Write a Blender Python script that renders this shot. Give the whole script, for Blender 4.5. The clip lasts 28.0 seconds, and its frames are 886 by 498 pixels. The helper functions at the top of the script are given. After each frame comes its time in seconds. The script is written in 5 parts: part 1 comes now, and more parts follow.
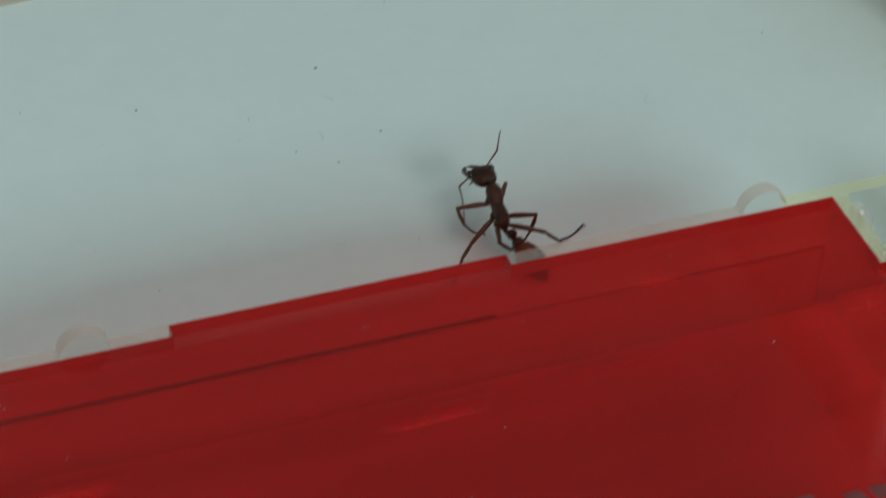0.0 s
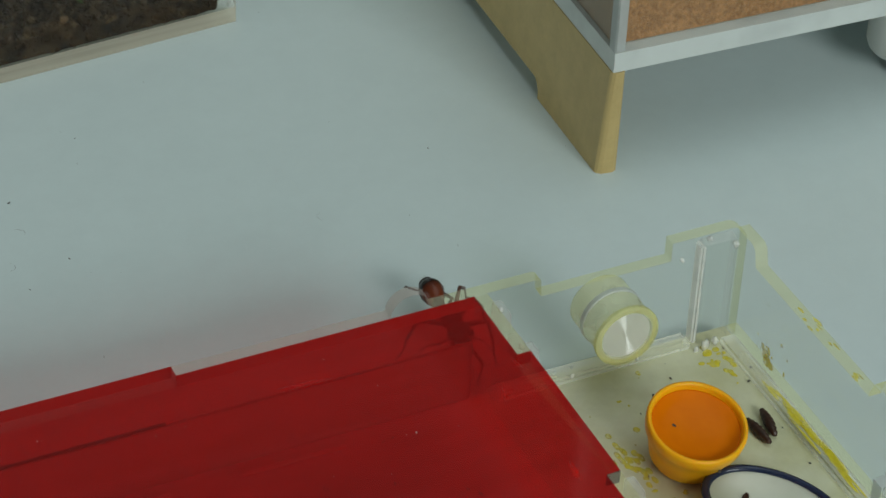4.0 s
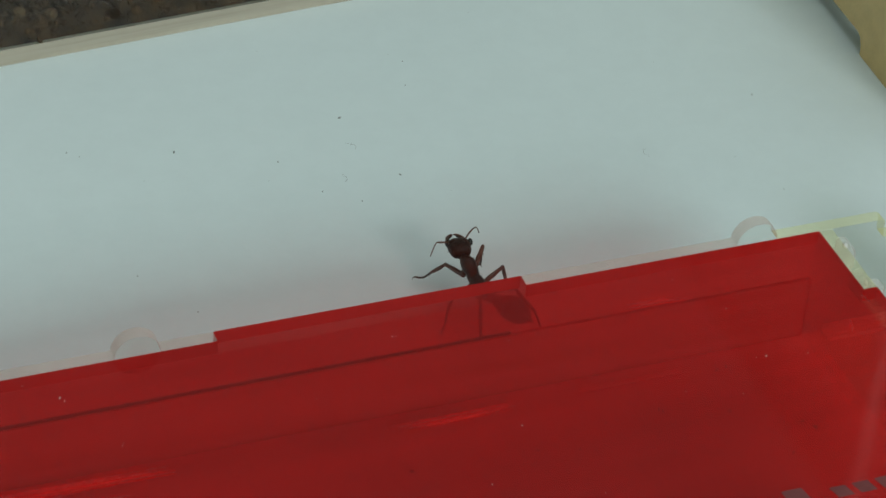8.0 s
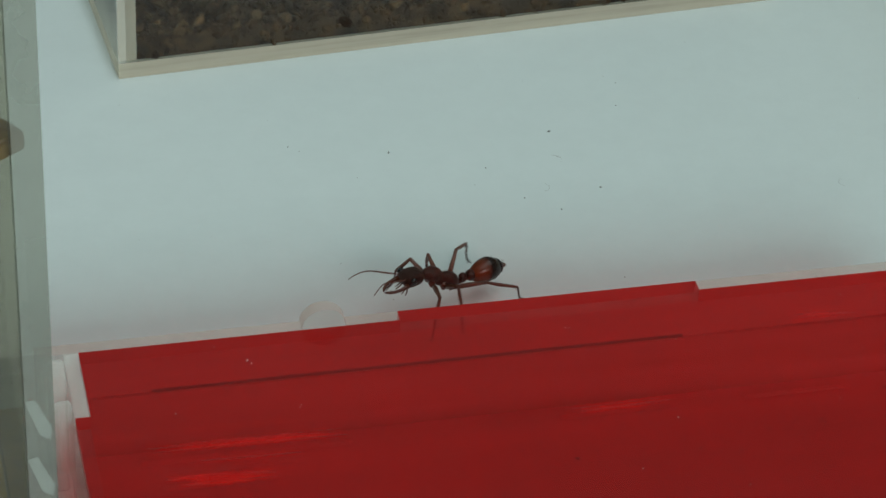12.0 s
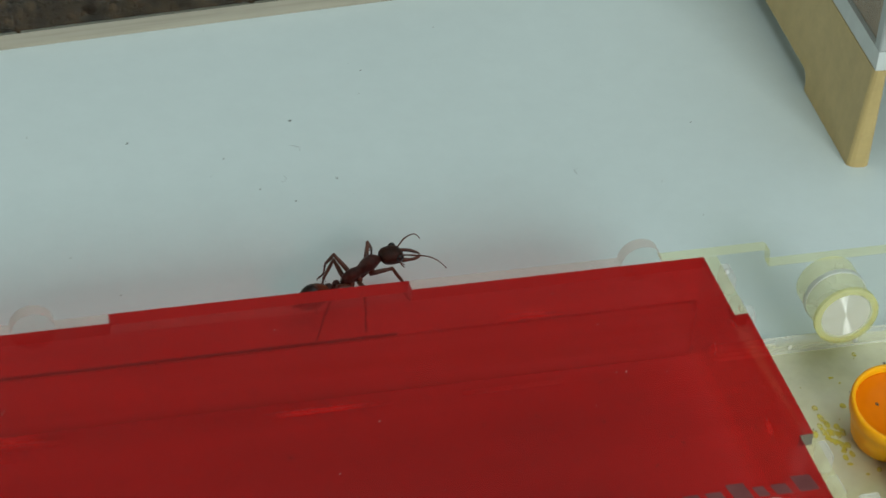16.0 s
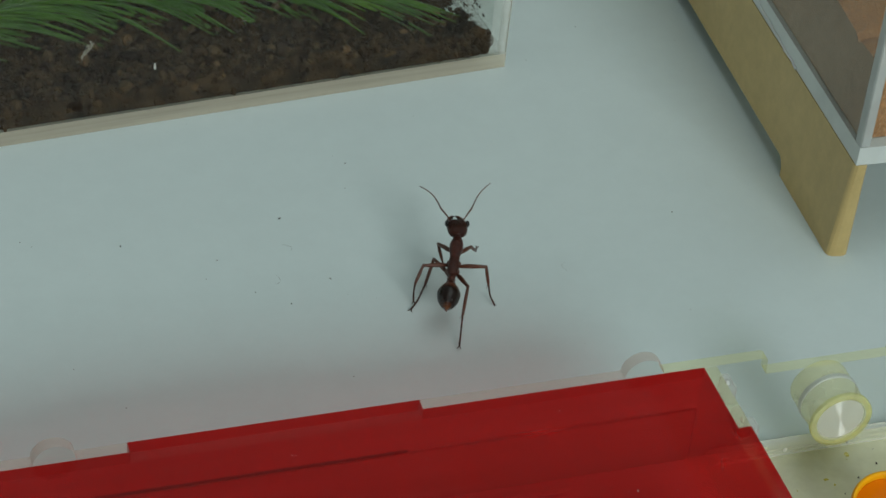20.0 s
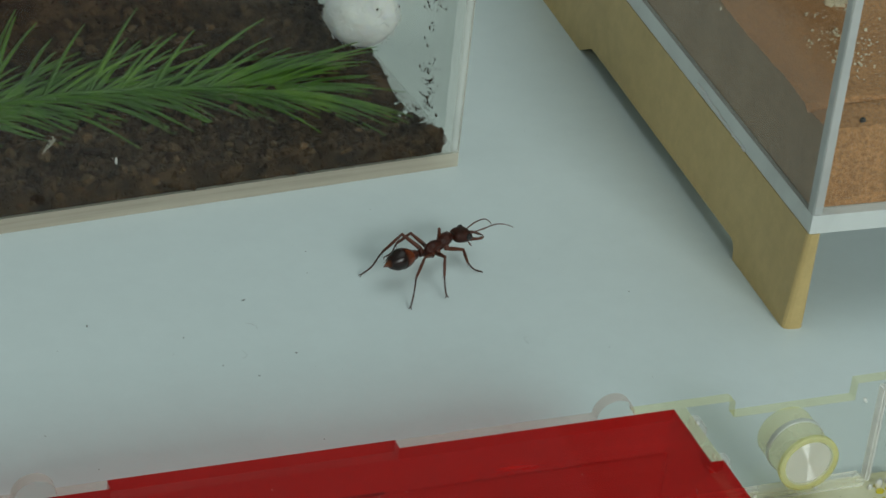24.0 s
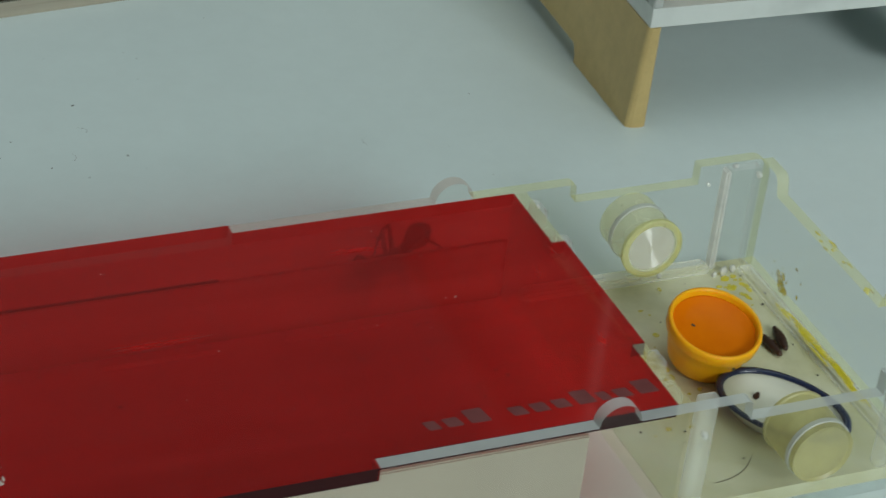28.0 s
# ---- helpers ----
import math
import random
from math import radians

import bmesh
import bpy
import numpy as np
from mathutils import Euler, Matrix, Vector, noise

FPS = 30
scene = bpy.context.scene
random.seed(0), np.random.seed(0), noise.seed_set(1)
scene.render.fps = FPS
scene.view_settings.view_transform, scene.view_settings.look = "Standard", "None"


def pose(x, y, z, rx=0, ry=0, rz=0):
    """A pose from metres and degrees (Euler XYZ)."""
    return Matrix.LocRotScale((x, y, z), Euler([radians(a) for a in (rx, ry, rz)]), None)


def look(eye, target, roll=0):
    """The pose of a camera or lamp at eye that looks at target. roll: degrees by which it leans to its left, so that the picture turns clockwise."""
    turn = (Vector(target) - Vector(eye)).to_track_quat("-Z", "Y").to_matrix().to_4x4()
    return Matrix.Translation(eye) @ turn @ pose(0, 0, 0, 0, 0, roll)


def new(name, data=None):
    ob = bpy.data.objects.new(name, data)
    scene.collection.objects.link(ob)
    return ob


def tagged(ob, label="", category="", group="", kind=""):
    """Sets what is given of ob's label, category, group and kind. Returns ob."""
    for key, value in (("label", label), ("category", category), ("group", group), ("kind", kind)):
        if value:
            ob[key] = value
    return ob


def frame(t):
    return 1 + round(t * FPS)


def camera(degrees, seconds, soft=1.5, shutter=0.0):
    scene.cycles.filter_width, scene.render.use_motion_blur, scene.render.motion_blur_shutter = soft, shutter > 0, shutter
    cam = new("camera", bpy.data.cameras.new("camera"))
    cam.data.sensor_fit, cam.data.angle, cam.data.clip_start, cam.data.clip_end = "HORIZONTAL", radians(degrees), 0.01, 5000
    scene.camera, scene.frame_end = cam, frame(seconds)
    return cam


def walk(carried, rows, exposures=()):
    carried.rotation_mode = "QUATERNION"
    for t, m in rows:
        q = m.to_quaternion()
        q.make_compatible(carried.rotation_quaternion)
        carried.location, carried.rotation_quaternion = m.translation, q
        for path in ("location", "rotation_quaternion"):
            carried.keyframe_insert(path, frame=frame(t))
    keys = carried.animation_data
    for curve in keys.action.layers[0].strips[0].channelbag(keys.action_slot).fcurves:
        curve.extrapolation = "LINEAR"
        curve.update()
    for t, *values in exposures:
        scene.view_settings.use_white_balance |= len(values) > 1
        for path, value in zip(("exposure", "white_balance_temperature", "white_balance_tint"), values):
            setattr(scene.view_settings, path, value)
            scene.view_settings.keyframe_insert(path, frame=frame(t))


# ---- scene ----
PATH = [
    (0, (-0.13897, -0.21632, 0.22226), (-0.05192, -0.00477, 0.02819), 3.14),
    (0.5, (-0.13749, -0.21982, 0.24214), (-0.05028, -0.01164, 0.04452), 2.92),
    (1, (-0.14002, -0.23229, 0.23553), (-0.05173, -0.01584, 0.04750), 2.23),
    (1.5, (-0.14316, -0.23344, 0.23512), (-0.05241, -0.01473, 0.05092), 2.54),
    (2, (-0.14510, -0.22777, 0.24026), (-0.05027, -0.01476, 0.05148), 3.36),
    (2.5, (-0.14212, -0.23300, 0.24436), (-0.04406, -0.01922, 0.05812), 2.96),
    (3, (-0.13607, -0.23734, 0.24248), (-0.03481, -0.02332, 0.05825), 2.67),
    (3.5, (-0.12713, -0.24170, 0.24122), (-0.02195, -0.02910, 0.05753), 2.24),
    (5.5, (-0.13602, -0.24647, 0.23503), (-0.03044, -0.03350, 0.05201), 4.14),
    (6, (-0.14335, -0.24353, 0.23425), (-0.04050, -0.03148, 0.04863), 4.82),
    (6.5, (-0.14771, -0.24404, 0.22775), (-0.04916, -0.03094, 0.04100), 4.59),
    (7, (-0.14945, -0.24357, 0.22668), (-0.05259, -0.03064, 0.03886), 4.61),
    (7.5, (-0.15644, -0.24185, 0.22804), (-0.06087, -0.02456, 0.04459), 4.81),
    (8, (-0.15686, -0.24307, 0.22866), (-0.06314, -0.02359, 0.04689), 4.49),
    (8.5, (-0.15697, -0.24676, 0.23085), (-0.06192, -0.02576, 0.05163), 4.35),
    (9, (-0.16112, -0.24924, 0.22963), (-0.06368, -0.02910, 0.05061), 4.99),
    (9.5, (-0.18116, -0.25029, 0.22241), (-0.07349, -0.02971, 0.04993), 6.76),
    (10, (-0.18839, -0.25161, 0.22474), (-0.08515, -0.02816, 0.05325), 6.97),
    (10.5, (-0.18846, -0.25092, 0.23149), (-0.09077, -0.02836, 0.05563), 6.73),
    (11, (-0.19112, -0.25291, 0.22967), (-0.09150, -0.03038, 0.05487), 7.82),
    (11.5, (-0.16495, -0.26095, 0.23258), (-0.08918, -0.03140, 0.05490), 4.48),
    (13.5, (-0.13684, -0.27829, 0.22900), (-0.08512, -0.03997, 0.05427), 3.16),
    (14, (-0.13948, -0.28021, 0.22680), (-0.08536, -0.04240, 0.05211), 3.62),
    (14.5, (-0.14113, -0.27855, 0.22587), (-0.08482, -0.04367, 0.04794), 4.04),
    (15, (-0.13666, -0.28001, 0.23182), (-0.08093, -0.04732, 0.05086), 3.88),
    (15.5, (-0.13590, -0.28812, 0.23541), (-0.06838, -0.05282, 0.06199), 4.75),
    (16, (-0.12430, -0.26956, 0.24443), (-0.05151, -0.04361, 0.06099), 4.96),
    (16.5, (-0.12591, -0.23360, 0.24877), (-0.03979, -0.02114, 0.05526), 7.82),
    (17, (-0.12673, -0.22468, 0.26187), (-0.04991, -0.01904, 0.05739), 7.11),
    (17.5, (-0.13514, -0.23134, 0.26233), (-0.05467, -0.02772, 0.05724), 7.13),
    (18, (-0.13973, -0.23869, 0.26344), (-0.05481, -0.02954, 0.06584), 7.60),
    (18.5, (-0.14129, -0.23978, 0.26357), (-0.05577, -0.03053, 0.06633), 8.10),
    (19, (-0.13688, -0.24109, 0.27502), (-0.05504, -0.03197, 0.07609), 7.47),
    (19.5, (-0.14038, -0.24956, 0.27093), (-0.05706, -0.03582, 0.07761), 7.01),
    (20, (-0.14147, -0.25382, 0.26572), (-0.05533, -0.03606, 0.07821), 6.48),
    (20.5, (-0.14142, -0.25890, 0.25826), (-0.05414, -0.03797, 0.07503), 5.97),
    (21, (-0.14685, -0.25926, 0.25607), (-0.05700, -0.03479, 0.07848), 6.57),
    (21.5, (-0.15087, -0.26112, 0.25401), (-0.06052, -0.03301, 0.08138), 6.93),
    (23.5, (-0.15678, -0.27339, 0.23980), (-0.05936, -0.03858, 0.08051), 5.92),
    (24, (-0.15687, -0.27589, 0.23851), (-0.05623, -0.04212, 0.07968), 6.24),
    (24.5, (-0.15814, -0.27745, 0.23880), (-0.05409, -0.04259, 0.08384), 6.33),
    (25, (-0.15759, -0.28030, 0.23521), (-0.05204, -0.04566, 0.08092), 6.24),
    (25.5, (-0.15340, -0.28163, 0.23090), (-0.04671, -0.05003, 0.07285), 6.02),
    (26, (-0.14766, -0.28293, 0.22751), (-0.03841, -0.05332, 0.06831), 5.74),
    (26.5, (-0.14528, -0.28376, 0.22379), (-0.03300, -0.05643, 0.06343), 5.86),
    (27, (-0.14455, -0.28258, 0.22261), (-0.03104, -0.05729, 0.06026), 6.24),
    (27.5, (-0.14696, -0.28144, 0.21906), (-0.03202, -0.05761, 0.05569), 6.65),
    (28, (-0.15284, -0.28045, 0.21711), (-0.03874, -0.05666, 0.05310), 7.14),
]
CM = 0.01
cam = camera(18.58, 28.0, soft=1.5, shutter=0.4)
walk(cam, [(t, look(eye, target, roll)) for t, eye, target, roll in PATH],
     exposures=[(0.0, -0.23), (2.5, -0.43), (3.2, -0.50), (5.5, -0.42), (7.2, -0.05), (9.0, -0.16), (11.5, -0.12), (14.0, -0.10), (15.0, 0.02), (17.0, -0.28), (20.5, -0.43), (24.0, -0.36), (25.5, -0.36), (28.0, -0.42)])

# ---- light: a white room, a window in front, a ceiling panel, an added side fill ----
world = bpy.data.worlds.new("room_air")
scene.world = world
world.use_nodes = True
world.node_tree.nodes["Background"].inputs[0].default_value = (0.72, 0.86, 0.88, 1)
world.node_tree.nodes["Background"].inputs[1].default_value = 0.3
scene.view_settings.exposure = 0.0


def lamp(name, eye, target, sx, sy, power, colour):
    data = bpy.data.lights.new(name, "AREA")
    data.shape, data.size, data.size_y, data.energy, data.color = "RECTANGLE", sx, sy, power, colour
    ob = new(name, data)
    ob.matrix_world = look(eye, target)
    return ob


lamp("window_light", (0.16, -1.05, 0.54), (0.03, 0.05, 0.0), 0.50, 0.30, 9.5, (0.92, 1.0, 0.97))
# fill lamp added on the left to brighten faces turned that way
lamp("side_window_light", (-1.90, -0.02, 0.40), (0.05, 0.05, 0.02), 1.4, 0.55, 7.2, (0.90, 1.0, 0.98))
lamp("ceiling_light", (0.38, -0.12, 1.5), (0.12, 0.05, 0.0), 1.6, 1.15, 7.5, (0.87, 1.0, 0.985))


# ---- materials ----
def material(name):
    m = bpy.data.materials.new(name)
    m.use_nodes = True
    nt = m.node_tree
    nt.nodes.clear()
    out = nt.nodes.new("ShaderNodeOutputMaterial")
    return m, nt, out


def add(nt, kind, **values):
    n = nt.nodes.new(kind)
    for k, v in values.items():
        n.inputs[k.replace("_", " ")].default_value = v
    return n


def noise_at(nt, scale, detail=4.0, rough=0.6):
    tc = nt.nodes.new("ShaderNodeTexCoord")
    n = add(nt, "ShaderNodeTexNoise", Scale=scale, Detail=detail, Roughness=rough)
    nt.links.new(tc.outputs["Object"], n.inputs["Vector"])
    return n


def ramp(nt, source, stops):
    r = nt.nodes.new("ShaderNodeValToRGB")
    e = r.color_ramp.elements
    while len(e) < len(stops):
        e.new(0.5)
    for el, (at, col) in zip(e, stops):
        el.position, el.color = at, (*col, 1)
    nt.links.new(source, r.inputs[0])
    return r


def solid(name, stops, scale, rough=0.5, bump=0.0, bump_scale=None, metal=0.0, spec=0.5, subsurface=0.0, fine=None):
    """An opaque surface: colours by noise, a finer relief."""
    m, nt, out = material(name)
    b = add(nt, "ShaderNodeBsdfPrincipled", Roughness=rough, Metallic=metal)
    b.inputs["Specular IOR Level"].default_value = spec
    n = noise_at(nt, scale)
    r = ramp(nt, n.outputs["Fac"], stops)
    col = r.outputs[0]
    if fine:
        n3 = noise_at(nt, fine[0], 6.0, 0.7)
        r3 = ramp(nt, n3.outputs["Fac"], [(0.35, (fine[1],) * 3), (0.65, (1.0,) * 3)])
        mix = nt.nodes.new("ShaderNodeMix")
        mix.data_type, mix.blend_type = "RGBA", "MULTIPLY"
        mix.inputs[0].default_value = 1.0
        nt.links.new(col, mix.inputs[6])
        nt.links.new(r3.outputs[0], mix.inputs[7])
        col = mix.outputs[2]
    nt.links.new(col, b.inputs["Base Color"])
    if subsurface:
        b.inputs["Subsurface Weight"].default_value = subsurface
        b.inputs["Subsurface Radius"].default_value = (0.003, 0.002, 0.001)
    if bump:
        n2 = noise_at(nt, bump_scale or scale * 6)
        bp = add(nt, "ShaderNodeBump", Strength=bump, Distance=0.0006)
        nt.links.new(n2.outputs["Fac"], bp.inputs["Height"])
        nt.links.new(bp.outputs[0], b.inputs["Normal"])
    nt.links.new(b.outputs[0], out.inputs[0])
    return m


def sheet(name, colour, banding=None, rough=0.03, gloss=0.022, dust=0.0, scatter=None):
    """Cast acrylic sheet: clear body, glossy skin, a little dust in the skin."""
    m, nt, out = material(name)
    t = add(nt, "ShaderNodeBsdfTransparent")
    t.inputs[0].default_value = (*colour, 1)
    # stretched bands: the lid's reflected streaks put into the tint
    if banding:
        n = noise_at(nt, banding[0], 5.0)
        mp = nt.nodes.new("ShaderNodeMapping")
        mp.inputs["Scale"].default_value = (0.12, 1.6, 1.0)
        nt.links.new(n.inputs["Vector"].links[0].from_socket, mp.inputs["Vector"])
        nt.links.new(mp.outputs[0], n.inputs["Vector"])
        r = ramp(nt, n.outputs["Fac"], [(banding[1], colour), (banding[2], banding[3])])
        nt.links.new(r.outputs[0], t.inputs[0])
    body = t
    if dust:
        d = add(nt, "ShaderNodeBsdfDiffuse")
        d.inputs[0].default_value = (0.72, 0.74, 0.72, 1)
        n = noise_at(nt, 90.0, 6.0, 0.7)
        r = ramp(nt, n.outputs["Fac"], [(0.35, (dust * 0.5,) * 3), (0.75, (min(1, dust * 1.6),) * 3)])
        mx = nt.nodes.new("ShaderNodeMixShader")
        nt.links.new(r.outputs[0], mx.inputs[0])
        nt.links.new(t.outputs[0], mx.inputs[1])
        nt.links.new(d.outputs[0], mx.inputs[2])
        body = mx
    if scatter:
        d = add(nt, "ShaderNodeBsdfDiffuse")
        n = noise_at(nt, 120.0, 6.0, 0.65)
        mp = nt.nodes.new("ShaderNodeMapping")
        mp.inputs["Scale"].default_value = (0.12, 1.6, 1.0)
        nt.links.new(n.inputs["Vector"].links[0].from_socket, mp.inputs["Vector"])
        nt.links.new(mp.outputs[0], n.inputs["Vector"])
        # bright last stop: the lid's inner reflections put into the streak colour
        r = ramp(nt, n.outputs["Fac"], [(0.30, [c * 0.62 for c in scatter[0]]), (0.50, [c * 0.74 for c in scatter[0]]), (0.60, [c * 0.82 for c in scatter[0]]), (0.70, scatter[0])])
        nt.links.new(r.outputs[0], d.inputs[0])
        tl = add(nt, "ShaderNodeBsdfTranslucent")
        nt.links.new(r.outputs[0], tl.inputs[0])
        half = nt.nodes.new("ShaderNodeMixShader")
        half.inputs[0].default_value = 0.5
        nt.links.new(d.outputs[0], half.inputs[1])
        nt.links.new(tl.outputs[0], half.inputs[2])
        mx = nt.nodes.new("ShaderNodeMixShader")
        mx.inputs[0].default_value = scatter[1]
        nt.links.new(t.outputs[0], mx.inputs[1])
        nt.links.new(half.outputs[0], mx.inputs[2])
        body = mx
    g = add(nt, "ShaderNodeBsdfGlossy", Roughness=rough)
    lw = add(nt, "ShaderNodeLayerWeight", Blend=0.5)
    pw = nt.nodes.new("ShaderNodeMath")
    pw.operation = "POWER"
    pw.inputs[1].default_value = 4.5
    nt.links.new(lw.outputs["Facing"], pw.inputs[0])
    fr = nt.nodes.new("ShaderNodeMath")
    fr.operation = "MULTIPLY_ADD"
    fr.inputs[1].default_value, fr.inputs[2].default_value = 0.6, gloss
    nt.links.new(pw.outputs[0], fr.inputs[0])
    mix = nt.nodes.new("ShaderNodeMixShader")
    nt.links.new(fr.outputs[0], mix.inputs[0])
    nt.links.new(body.outputs[0], mix.inputs[1])
    nt.links.new(g.outputs[0], mix.inputs[2])
    nt.links.new(mix.outputs[0], out.inputs[0])
    return m


def frosted(name, colour, clear=0.5, rough=0.3, scale=55.0, streak=None):
    """Sawn or laser-cut plastic edge: half see-through, half scattering."""
    m, nt, out = material(name)
    t = add(nt, "ShaderNodeBsdfTransparent")
    t.inputs[0].default_value = (*[min(1, c * 1.15) for c in colour], 1)
    b = add(nt, "ShaderNodeBsdfPrincipled", Roughness=rough)
    n = noise_at(nt, scale)
    if streak:
        mp = nt.nodes.new("ShaderNodeMapping")
        mp.inputs["Scale"].default_value = streak
        nt.links.new(n.inputs["Vector"].links[0].from_socket, mp.inputs["Vector"])
        nt.links.new(mp.outputs[0], n.inputs["Vector"])
    r = ramp(nt, n.outputs["Fac"], [(0.32, [c * 0.78 for c in colour]), (0.5, [c * 0.94 for c in colour]), (0.68, colour)])
    nt.links.new(r.outputs[0], b.inputs["Base Color"])
    mix = nt.nodes.new("ShaderNodeMixShader")
    mix.inputs[0].default_value = 1 - clear
    nt.links.new(t.outputs[0], mix.inputs[1])
    nt.links.new(b.outputs[0], mix.inputs[2])
    nt.links.new(mix.outputs[0], out.inputs[0])
    return m


def milky(name, colour, see=0.80, rough=0.28):
    """A cloudy film: a blurred view through it, the rest scattered."""
    m, nt, out = material(name)
    f = add(nt, "ShaderNodeBsdfRefraction", Roughness=rough, IOR=1.35)
    f.inputs[0].default_value = (0.95, 0.93, 0.90, 1)
    d = add(nt, "ShaderNodeBsdfDiffuse")
    tl = add(nt, "ShaderNodeBsdfTranslucent")
    n = noise_at(nt, 60.0, 5.0)
    r = ramp(nt, n.outputs["Fac"], [(0.3, [c * 0.9 for c in colour]), (0.7, colour)])
    nt.links.new(r.outputs[0], d.inputs[0])
    nt.links.new(r.outputs[0], tl.inputs[0])
    half = add(nt, "ShaderNodeMixShader")
    nt.links.new(d.outputs[0], half.inputs[1])
    nt.links.new(tl.outputs[0], half.inputs[2])
    mix = add(nt, "ShaderNodeMixShader")
    mix.inputs[0].default_value = see
    nt.links.new(half.outputs[0], mix.inputs[1])
    nt.links.new(f.outputs[0], mix.inputs[2])
    nt.links.new(mix.outputs[0], out.inputs[0])
    return m


def haze(name, colour, amount):
    """A thin film of one colour that scatters a little of the light."""
    m, nt, out = material(name)
    t = add(nt, "ShaderNodeBsdfTransparent")
    d = add(nt, "ShaderNodeBsdfDiffuse")
    d.inputs[0].default_value = (*colour, 1)
    n = noise_at(nt, 260.0, 5.0)
    r = ramp(nt, n.outputs["Fac"], [(0.3, (amount * 0.4,) * 3), (0.7, (amount,) * 3)])
    mix = nt.nodes.new("ShaderNodeMixShader")
    nt.links.new(r.outputs[0], mix.inputs[0])
    nt.links.new(t.outputs[0], mix.inputs[1])
    nt.links.new(d.outputs[0], mix.inputs[2])
    nt.links.new(mix.outputs[0], out.inputs[0])
    return m


def turned(name, colour):
    """Lathe-turned plastic: fine round grooves about the y axis."""
    m, nt, out = material(name)
    p = add(nt, "ShaderNodeBsdfPrincipled", Roughness=0.28)
    p.inputs["Base Color"].default_value = (*colour, 1)
    tc = nt.nodes.new("ShaderNodeTexCoord")
    w = add(nt, "ShaderNodeTexWave", Scale=900.0)
    w.wave_type, w.rings_direction = "RINGS", "Y"
    nt.links.new(tc.outputs["Object"], w.inputs["Vector"])
    bp = add(nt, "ShaderNodeBump", Strength=0.1, Distance=0.0002)
    nt.links.new(w.outputs["Fac"], bp.inputs["Height"])
    nt.links.new(bp.outputs[0], p.inputs["Normal"])
    sheen = add(nt, "ShaderNodeBsdfAnisotropic", Roughness=0.42, Anisotropy=0.9)
    tangent = nt.nodes.new("ShaderNodeTangent")
    tangent.direction_type, tangent.axis = "RADIAL", "Y"
    nt.links.new(tangent.outputs[0], sheen.inputs["Tangent"])
    body = nt.nodes.new("ShaderNodeMixShader")
    body.inputs[0].default_value = 0.3
    nt.links.new(p.outputs[0], body.inputs[1])
    nt.links.new(sheen.outputs[0], body.inputs[2])
    t = add(nt, "ShaderNodeBsdfTransparent")
    mix = nt.nodes.new("ShaderNodeMixShader")
    mix.inputs[0].default_value = 0.75
    nt.links.new(t.outputs[0], mix.inputs[1])
    nt.links.new(body.outputs[0], mix.inputs[2])
    nt.links.new(mix.outputs[0], out.inputs[0])
    return m


def by_island(name, stops, rough=0.9, bump=0.5, bump_scale=350.0, spec=0.1):
    """Loose grains, each with a tone of its own."""
    m, nt, out = material(name)
    p = add(nt, "ShaderNodeBsdfPrincipled", Roughness=rough)
    p.inputs["Specular IOR Level"].default_value = spec
    g = nt.nodes.new("ShaderNodeNewGeometry")
    r = ramp(nt, g.outputs["Random Per Island"], stops)
    nt.links.new(r.outputs[0], p.inputs["Base Color"])
    n = noise_at(nt, bump_scale)
    bp = add(nt, "ShaderNodeBump", Strength=bump, Distance=0.0006)
    nt.links.new(n.outputs["Fac"], bp.inputs["Height"])
    nt.links.new(bp.outputs[0], p.inputs["Normal"])
    nt.links.new(p.outputs[0], out.inputs[0])
    return m


FLOOR_CREAM = solid("cream_floor", [(0.3, (0.68, 0.63, 0.57)), (0.7, (0.84, 0.79, 0.73))], 25.0, rough=0.6, bump=0.1, fine=(60.0, 0.85))
YARD_FLOOR = solid("yard_floor", [(0.3, (0.58, 0.57, 0.34)), (0.7, (0.70, 0.70, 0.51))], 110.0, rough=0.22, bump=0.04, fine=(400.0, 0.93))
TABLE = solid("white_laminate", [(0.3, (0.645, 0.735, 0.735)), (0.7, (0.685, 0.775, 0.775))], 6.0, rough=0.42, bump=0.02, bump_scale=500, spec=0.35, fine=(180.0, 0.97))
CLEAR = sheet("clear_acrylic", (0.965, 0.97, 0.955), gloss=0.012, dust=0.004)
CLEAR_DUSTY = sheet("dusty_clear_acrylic", (0.965, 0.97, 0.955), gloss=0.014, dust=0.006)
CLEAR_DULL = sheet("dull_acrylic", (0.86, 0.84, 0.80), gloss=0.02, dust=0.015)
CLEAR_TALL = sheet("dusty_acrylic", (0.865, 0.855, 0.80), dust=0.03)
EDGE_TALL = frosted("dull_cut_edge", (0.52, 0.55, 0.51), clear=0.72, rough=0.3)
RED = sheet("red_acrylic", (0.95, 0.168, 0.168), banding=(150.0, 0.30, 0.70, (0.82, 0.105, 0.105)), rough=0.07, gloss=0.054, scatter=((1.0, 0.060, 0.056), 0.228))
# near-black front rim: light trapped inside the sheet is put into its colour
RED_EDGE_SHADE = solid("red_cut_edge_shade", [(0.3, (0.020, 0.0016, 0.0022)), (0.7, (0.034, 0.003, 0.004))], 60.0, rough=0.5, spec=0.15)
LINER = solid("cream_liner", [(0.3, (0.44, 0.385, 0.30)), (0.7, (0.52, 0.46, 0.38))], 14.0, rough=0.4, bump=0.02, fine=(30.0, 0.93))
